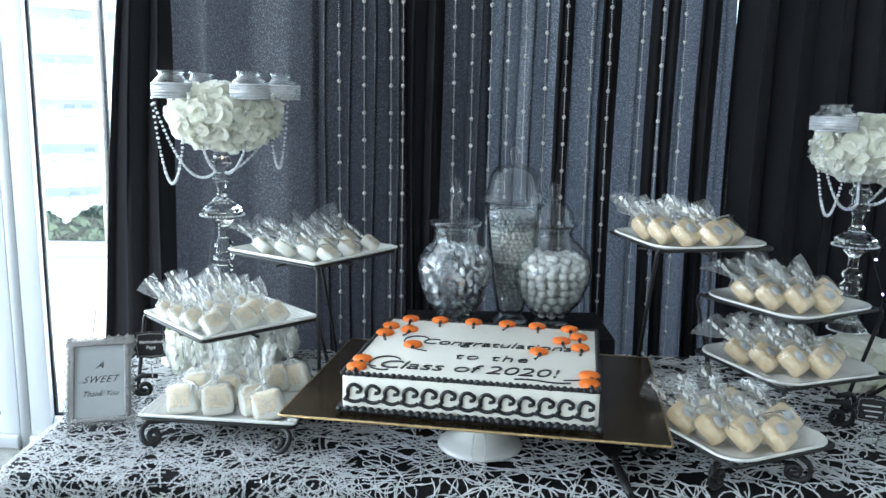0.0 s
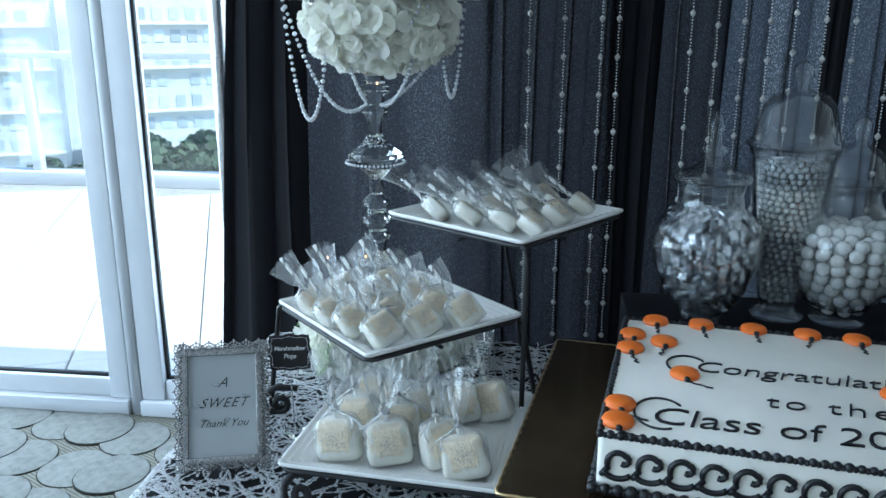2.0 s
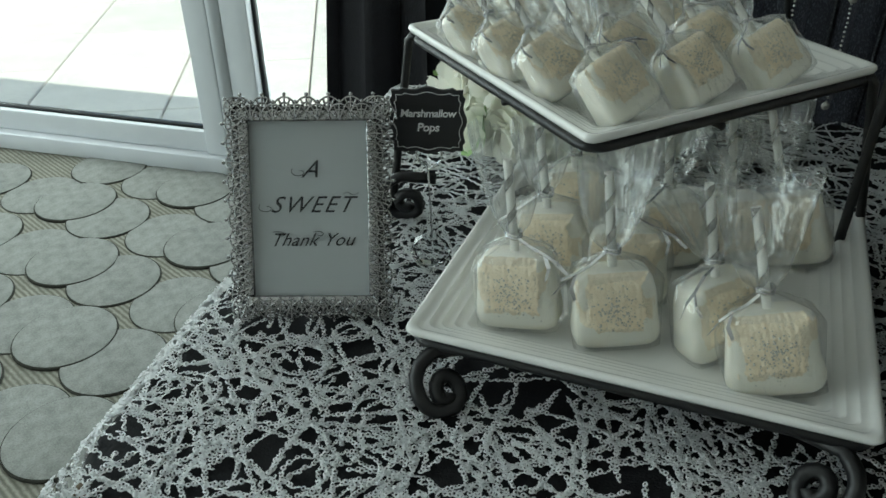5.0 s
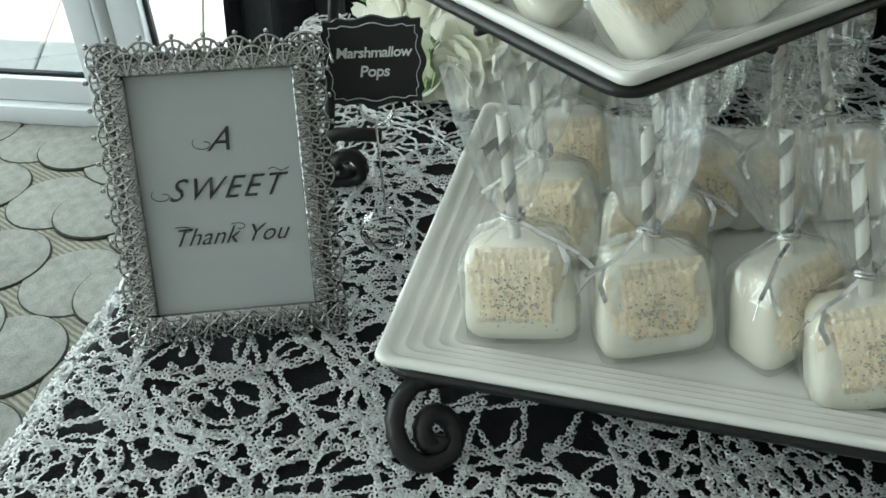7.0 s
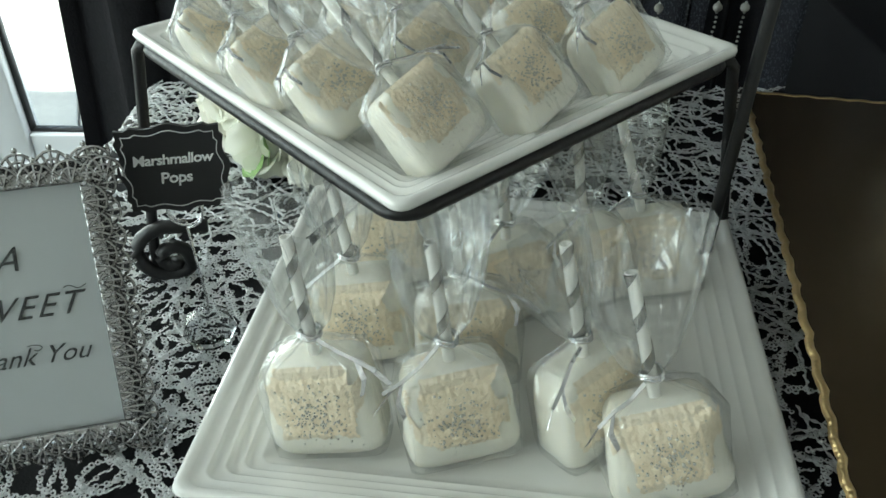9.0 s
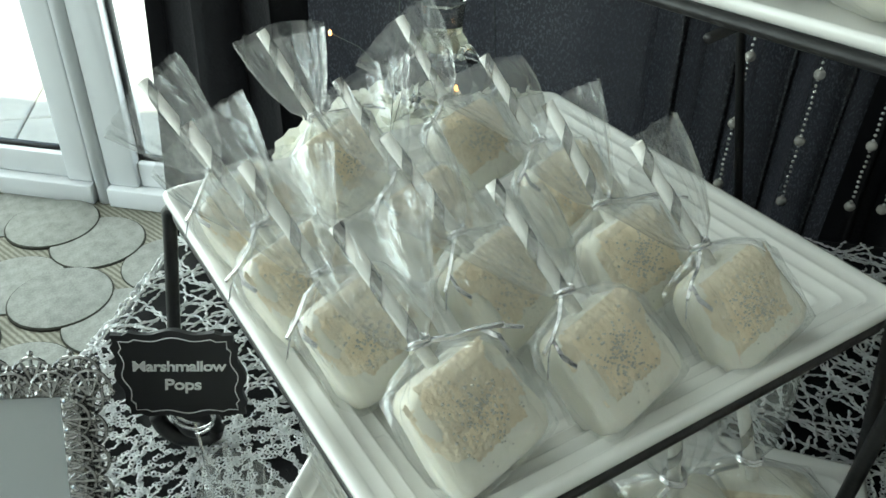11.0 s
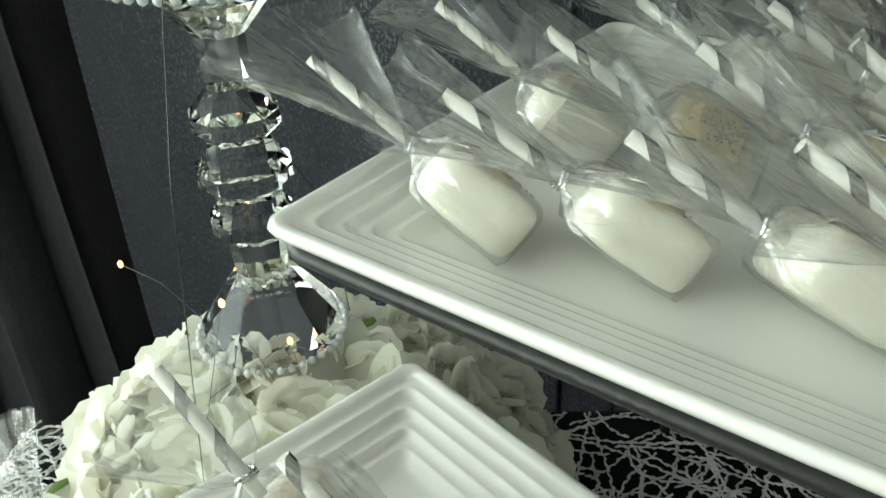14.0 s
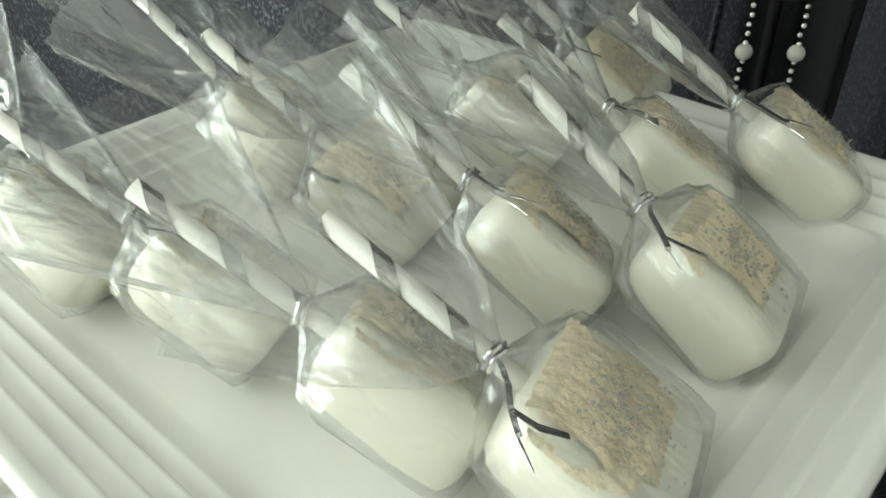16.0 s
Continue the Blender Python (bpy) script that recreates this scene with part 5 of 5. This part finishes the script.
# ---- wrapped treats ----
def bag_mesh(w, d, h, seed, tall, wide=1.0, crease=0.0085, loose=1.0):
    """Cellophane: loose round the sweet with ears at the sides, pleated into the tie, then a flat, creased mouth cut straight."""
    r = random.Random(seed)
    n = 30
    ang = [6.283 * (i + r.uniform(-0.3, 0.3)) / n for i in range(n)]
    ears = [(r.uniform(0.0, 0.2), r.uniform(0.1, 0.8)), (r.uniform(0.0, 0.2), r.uniform(0.1, 0.8))]
    loops = []
    for z, kx, ky, wr in ((-0.0008, 0.92, 0.86, 0.0), (0.002, 1.05, 1.04, 0.01), (h * 0.22, 1.07, 1.07, 0.02), (h * 0.5, 1.08, 1.09, 0.025), (h * 0.8, 1.06, 1.08, 0.03), (h * 0.98, 0.9, 0.98, 0.06), (h + 0.005, 0.52, 0.6, 0.2)):
        l = []
        for a in ang:
            c, s = math.cos(a), math.sin(a)
            k = (1 + r.uniform(-wr, wr) * (2 if loose > 1 else 1)) * (loose if 0.001 < z < h else 1)
            x, y = math.copysign(abs(c) ** 0.3, c) * w / 2 * kx * k, math.copysign(abs(s) ** 0.3, s) * d / 2 * ky * k
            if abs(c) > 0.93 and 0.004 < z < h * 0.9:
                e, at = ears[c > 0]
                x *= 1 + e * max(0.0, 1 - 2.2 * abs(z / h - at))
                y *= 0.3
            l.append((x, y, z + r.uniform(-1, 1) * 0.001 * (z > 0.004)))
        loops.append(l)
    loops.append([(0.0046 * math.cos(a), 0.0042 * math.sin(a), h + 0.0115) for a in ang])
    pleat = [r.uniform(-1, 1) for _ in range(n)]
    bend, twist, slant = (r.uniform(-0.016, 0.016), r.uniform(-0.006, 0.016)), r.uniform(-0.7, 0.7), r.uniform(-0.16, 0.16)
    half, mouth = 0.029 * wide * r.uniform(0.85, 1.15), r.uniform(0.006, 0.013) * wide
    curl = r.uniform(-0.010, 0.010)
    for t in (0.16, 0.45, 0.75, 1.0):
        l = []
        ca, sa = math.cos(twist * t), math.sin(twist * t)
        for i, a in enumerate(ang):
            c, s = math.cos(a), math.sin(a)
            u = math.copysign(abs(c) ** 0.75, c)
            x = (0.005 + half * t ** 0.62) * u
            y = (0.004 + mouth * t) * s + (crease * t * (1.3 - t)) * (pleat[i] + (0.8 if i % 2 else -0.8)) + curl * t * u * u
            z = h + 0.0115 + tall * t * (1 + slant * u - 0.08 * u * u) + 0.0015 * pleat[i] * t
            l.append((x * ca - y * sa + bend[0] * t * t, x * sa + y * ca + bend[1] * t * t, z))
        loops.append(l)
    return loft(loops, True, False)


def marshmallow_mesh(w, d, h, seed):
    r = random.Random(seed)
    bm = box(-w / 2, w / 2, -d / 2, d / 2, 0, h, 0.0)
    bmesh.ops.subdivide_edges(bm, edges=bm.edges[:], cuts=7, use_grid_fill=True)
    for v in bm.verts:
        x, y, z = v.co.x / (w / 2), v.co.y / (d / 2), v.co.z / (h / 2) - 1
        m = (abs(x) ** 6 + abs(y) ** 5 + abs(z) ** 6) ** (1 / 5.7)
        k = max(abs(x), abs(y), abs(z)) / max(m, 1e-6)
        k = min(1.0, k) if m > 0 else 1
        nz = noise.noise(Vector((x * 1.1 + seed, y, z * 1.3))) * 0.055
        nz += noise.noise(Vector((x * 2.4, y * 2.0 + seed, z * 2.4))) * 0.03
        v.co = Vector((x * k * w / 2 * (1 + nz) * (1 - 0.085 * z), y * k * d / 2 * (1 + nz), (z * k + 1) * h / 2))
    return bm


def patch_mesh(w, d, h, seed):
    """The crumbed front: an uneven proud patch with sugar grains."""
    r = random.Random(seed)
    n, V, F = 48, [], []
    for j in range(n + 1):
        for i in range(n + 1):
            x, z = (i / n - 0.5) * w * 0.93, (0.18 + 0.82 * j / n) * h
            ed = max(abs(i / n - 0.5), abs(j / n - 0.5)) * 2
            V.append((x + r.uniform(-.0003, .0003), -d / 2 * 1.0 + 0.0042 * ed ** 7 - 0.0003 - 0.0018 * (1 - ed ** 3) - 0.00018 * math.sin(i * 1.9 + 1.4 * math.sin(j * 0.13 + seed) + 1.1 * math.sin(i * 0.4 + seed)) + r.uniform(-.0002, .0002), z + r.uniform(-.0003, .0003)))
    for j in range(n):
        for i in range(n):
            a, b = (i + 0.5) / n * 2 - 1, ((j + 0.5) / n * 2 - 1.2) / 1.2
            if (abs(a) ** 3 + abs(b) ** 3) ** (1 / 3) + 0.6 * noise.noise(Vector((a * 3.2 + seed * 3, b * 1.6, 0))) < 0.93:
                F.append((j * (n + 1) + i, j * (n + 1) + i + 1, (j + 1) * (n + 1) + i + 1, (j + 1) * (n + 1) + i))
    bm = raw(V, F)
    bmesh.ops.delete(bm, geom=[v for v in bm.verts if not v.link_faces], context="VERTS")
    return bm


def data(bm, name, material, smooth=True):
    me = bpy.data.meshes.new(name)
    bm.to_mesh(me)
    bm.free()
    for p in me.polygons:
        p.use_smooth = smooth
    me.materials.append(material)
    return me


def stick_meshes(h, tall):
    z0, z1, r = h * 0.4, h + 0.0115 + tall, 0.0033
    core = data(lathe([(r, z0), (r, z1), (r * 0.7, z1), (r * 0.7, z1 - 0.01), (0.0, z1 - 0.01)], 12), "stick", M_PAPER)
    V, F, k = [], [], 60
    for i in range(k + 1):
        t = i / k
        z = h + 0.013 + (z1 - h - 0.012) * t
        for q in (0, 0.5, 1.0, 1.5, 2.0):
            a = 6.283 * 2.3 * t + q
            V.append(((r + 0.0004) * math.cos(a), (r + 0.00045) * math.sin(a), min(z1, z)))
    for i in range(k):
        for q in range(4):
            F.append((i * 5 + q, i * 5 + q + 1, i * 5 + q + 6, i * 5 + q + 5))
    return core, data(raw(V, F), "stripe", M_STRIPE)


def tie_mesh(h, seed):
    r = random.Random(seed)
    z = h + 0.0115
    ring = [(0.0058 * math.cos(6.283 * i / 12), 0.0058 * math.sin(6.283 * i / 12), z + 0.0012 * math.sin(6.283 * i / 6)) for i in range(13)]
    sx = r.choice((-1, 1))
    a = r.uniform(-0.7, 0.7)
    t1 = [(sx * (0.005 + 0.011 * k) * math.cos(a), -0.005 - 0.004 * k, z - 0.0045 * k + r.uniform(-.002, .002)) for k in range(4)]
    e = t1[2]
    t2 = [e, (e[0] + sx * 0.004, e[1] - 0.006, e[2] - 0.008), (e[0] + sx * 0.002, e[1] - 0.009, e[2] - 0.016)]
    t3 = [e, (e[0] + sx * 0.009, e[1] - 0.003, e[2] - 0.005), (e[0] + sx * 0.017, e[1] - 0.006, e[2] - 0.012)]
    ring2 = [(x * 1.03, y * 1.03, q + 0.0022) for x, y, q in ring]
    V, F = [], []
    for path in (t2, t3):
        o = len(V)
        for j, p in enumerate(path):
            wd = 0.0011 + 0.0003 * (j % 2)
            V += [(p[0] - wd, p[1], p[2] - wd * 0.4), (p[0] + wd, p[1] + 0.0008, p[2] + wd * 0.4), (p[0] + wd, p[1] + 0.0012, p[2] + wd * 0.4), (p[0] - wd, p[1] + 0.0004, p[2] - wd * 0.4)]
        for j in range(len(path) - 1):
            a, b = o + 4 * j, o + 4 * j + 4
            F += [(a + q, a + (q + 1) % 4, b + (q + 1) % 4, b + q) for q in range(4)]
    return merge(tube(ring, 0.0011, 5), tube(ring2, 0.0011, 5), tube(t1, 0.0013, 4), raw(V, F))


MW, MD, MH = 0.060, 0.033, 0.060
TALL = 0.062
BAGS = [data(bag_mesh(MW, MD, MH, 40 + i, TALL + 0.012), "wrapper", M_BAG, False) for i in range(7)]
TALLBAGS = [data(bag_mesh(MW, MD, MH, 240 + i, 0.068, 1.12, 0.006, 1.03), "wrapper", M_BAG, False) for i in range(7)]
VEILS = [data(bag_mesh(MW, MD, MH, 140 + i, 0.1, 1.9, 0.0035, 1.03), "wrapper", M_BAG, True) for i in range(6)]
MALLOWS = [data(marshmallow_mesh(MW, MD, MH, 3 + i), "marshmallow", M_CHOC) for i in range(4)]
CRUMBS = [data(patch_mesh(MW, MD, MH, i), "crumb_topping", M_CRUMB) for i in range(3)]
SPRINKLE = []
for i in range(4):
    r = random.Random(60 + i)
    pts = []
    for q in range(190):
        a, b = r.gauss(0, 0.2), r.gauss(0.54, 0.15)
        if abs(a) < 0.5 and 0.1 < b < 0.92:
            pts.append((a * MW * 0.74, -MD / 2 - 0.0026, b * MH, r.uniform(0.0003, 0.0009)))
    SPRINKLE.append(data(balls(pts), "sprinkle_coating", M_GLITTER, False))
STICK, STRIPE = stick_meshes(MH, TALL - 0.004)
LONGSTICK, LONGSTRIPE = stick_meshes(MH, 0.07)
TIES = [data(tie_mesh(MH, i), "twist_tie", M_FOIL, False) for i in range(5)]
TREATS = [data(marshmallow_mesh(0.046, 0.034, 0.058, 20 + i), "treat_bar", M_TREAT) for i in range(3)]
TBAGS = [data(bag_mesh(0.05, 0.037, 0.058, 80 + i, 0.056), "wrapper", M_BAG, False) for i in range(5)]
TSTICK, TSTRIPE = stick_meshes(0.058, 0.05)
TTIES = [data(tie_mesh(0.058, 10 + i), "twist_tie", M_FOIL, False) for i in range(3)]
TLABEL = data(merge(lathe([(0.0, 0.0), (0.012, 0.0), (0.012, 0.0006), (0.0, 0.0006)], 20, pose(0, -0.0185, 0.03, 90, 0, 0)), ), "round_sticker", M_PRINT)
POP_N = [0]


def lean(base, axis, face):
    """Pose with local z along axis and the front (-y) towards face."""
    z = Vector(axis).normalized()
    f = Vector(face)
    y = -(f - z * f.dot(z)).normalized()
    x = y.cross(z)
    m = Matrix((x, y, z)).transposed().to_4x4()
    m.translation = Vector(base)
    return m


def pop(m, label, bags=BAGS):
    k = POP_N[0]
    POP_N[0] += 1
    p = thing("marshmallow_pop", label, "marshmallow pop", m, group="marshmallow pops")
    a = share("marshmallow", MALLOWS[k % 4], p, Matrix())
    share("crumb_topping", CRUMBS[k % 3], a, Matrix())
    share("sprinkle_coating", SPRINKLE[k % 4], a, Matrix())
    long = bags is not BAGS
    s = share("stick", LONGSTICK if long else STICK, p, pose(0, 0, 0, 0, 0, 50 * k) @ (Matrix.Diagonal((1.12, 1.12, 1, 1)) if long else Matrix()))
    share("stripe", LONGSTRIPE if long else STRIPE, s, Matrix())
    share("wrapper", bags[k % len(bags)], p, Matrix())
    share("twist_tie", TIES[k % 5], p, Matrix())


def treat(m, label):
    k = POP_N[0]
    POP_N[0] += 1
    p = thing("treat_pop", label, "treat pop", m, group="golden treat pops")
    a = share("treat_bar", TREATS[k % 3], p, Matrix())
    share("round_sticker", TLABEL, a, Matrix())
    s = share("stick", TSTICK, p, pose(0, 0, 0, 0, 0, 40 * k))
    share("stripe", TSTRIPE, s, Matrix())
    share("wrapper", TBAGS[k % 5], p, Matrix())
    share("twist_tie", TTIES[k % 3], p, Matrix())


RP = random.Random(21)
# upright pops on the low plate: middle of the foot, the tie over it, turn of the face
for x, y, tx, ty, rz in ((-0.508, 1.560, -0.518, 1.560, 4), (-0.437, 1.556, -0.447, 1.557, -12), (-0.326, 1.530, -0.345, 1.538, -4), (-0.362, 1.566, -0.377, 1.562, -38), (-0.494, 1.634, -0.505, 1.628, 2),
                         (-0.434, 1.612, -0.44, 1.612, -8), (-0.406, 1.672, -0.412, 1.665, -22), (-0.352, 1.690, -0.362, 1.682, -15), (-0.30, 1.700, -0.322, 1.708, 15), (-0.482, 1.708, -0.492, 1.705, -6)):
    fc = Vector((-math.sin(radians(rz)), -math.cos(radians(rz)), 0.05))
    pop(lean((x, y - 0.005, P1[2] + 0.0085), (tx - x, ty - y + 0.010, 0.068), fc), "white chocolate dipped marshmallow pop in clear wrap standing upright")
# leaning pops on the middle plate: centres
for x, y in ((-0.459, 1.615), (-0.408, 1.657), (-0.352, 1.704), (-0.508, 1.651), (-0.457, 1.693), (-0.397, 1.728), (-0.545, 1.679), (-0.497, 1.741), (-0.431, 1.786), (-0.585, 1.723), (-0.556, 1.788), (-0.49, 1.826)):
    ax = Vector((-0.6 + RP.uniform(-.08, .08), 0.26 + RP.uniform(-.08, .08), 0.72)).normalized()
    fc = Vector((0.58 + RP.uniform(-.16, .16), -0.68 + RP.uniform(-.12, .12), 0.5))
    b = Vector((x, y, P2[2] + 0.0365)) - ax * MH / 2 * 0.78
    pop(lean(b, ax, fc) @ Matrix.Scale(0.78, 4), "white chocolate dipped marshmallow pop in clear wrap leaning back", TALLBAGS)
# pops lying on the top plate: ties
for x, y in ((-0.276, 1.835), (-0.235, 1.904), (-0.191, 1.985), (-0.325, 1.848), (-0.288, 1.915), (-0.24, 1.975), (-0.385, 1.883), (-0.344, 1.945), (-0.298, 2.01), (-0.44, 1.91), (-0.392, 1.987), (-0.255, 2.05)):
    ax = Vector((-0.68 + RP.uniform(-.08, .08), 0.24 + RP.uniform(-.1, .1), 0.5)).normalized()
    b = Vector((x, y, 0)) - ax * 0.0685 * 0.76
    fc = Vector((0.45 + RP.uniform(-.25, .25), 0.0 + RP.uniform(-.4, .4), 0.85))
    pop(lean((b.x, b.y, P3[2] + 0.0105), ax, fc) @ Matrix.Scale(0.76, 4), "white chocolate dipped marshmallow pop in clear wrap lying on its side", VEILS)
for p in RIGHT:
    m = pose(*p[:3], 0, 0, p[4] - 45)
    for i, (u, v) in enumerate(((-0.085, -0.02), (-0.035, -0.055), (0.02, -0.06), (0.075, -0.045), (-0.04, 0.025), (0.025, 0.02), (0.085, 0.03), (-0.005, 0.08))):
        q = m @ Vector((u, v, 0))
        ax = Vector((-0.55 + RP.uniform(-.1, .1), 0.42 + RP.uniform(-.1, .1), 0.55)).normalized()
        fc = Vector((0.35 + RP.uniform(-.2, .2), -0.6, 0.7))
        b = Vector((q.x + 0.012, q.y - 0.012, p[2] + 0.0175))
        treat(lean(b, ax, fc), "golden cereal treat pop with sticker in clear wrap")

# ---- terrace pavers and carpet discs ----
pav_me = data(box(-0.2535, 0.2535, -0.2335, 0.2335, -0.03, 0.0, 0.004, 1), "paver", M_PAVING, False)
for j in range(-6, 11):
    for i in range(-9, 10):
        u, v, a = -0.4825 + 0.515 * i, 4.2275 + 0.475 * j, radians(21.2)
        x, y = u * math.cos(a) - v * math.sin(a), u * math.sin(a) + v * math.cos(a)
        if ROOM_N - 0.2 < y < 6.72 and -7.5 < x < 1.5:
            share("paver", pav_me, terrace, pose(x, y, -0.0005, 0, 0, 21.2))
DISC_RNG = random.Random(4)
disc = lathe([(0.1135, -0.006), (0.1135, 0.0), (0.1125, 0.0008), (0.1108, 0.0008), (0.1101, 0.0022), (0.107, 0.0031), (0.0, 0.0034)], 48)
disc_me = data(disc, "carpet_motif", M_OUTLINE)
disc_me.materials.append(M_DISC)
for f in disc_me.polygons:
    f.material_index = 1 if max(math.hypot(*disc_me.vertices[v].co.xy) for v in f.vertices) < 0.1103 else 0
# rows of three overlapping rounds, the middle one on top
for i in range(-6, 8):
    for j in range(-5, 4):
        cx, cy = -1.82 + 0.19 * i + 0.492 * j, 2.495 - 0.27 * i - 0.109 * j
        for ox, oy, z in ((-0.13, 0.015, 0.0), (0.155, -0.05, 0.0028), (0.0, 0.0, 0.0056)):
            x, y = cx + ox + DISC_RNG.uniform(-0.006, 0.006), cy + oy + DISC_RNG.uniform(-0.006, 0.006)
            if -3.7 < x < -0.72 and 0.6 < y < ROOM_N - 0.06:
                share("carpet_motif", disc_me, floor, pose(x, y, z, DISC_RNG.uniform(-0.3, 0.3), DISC_RNG.uniform(-0.3, 0.3), 0))
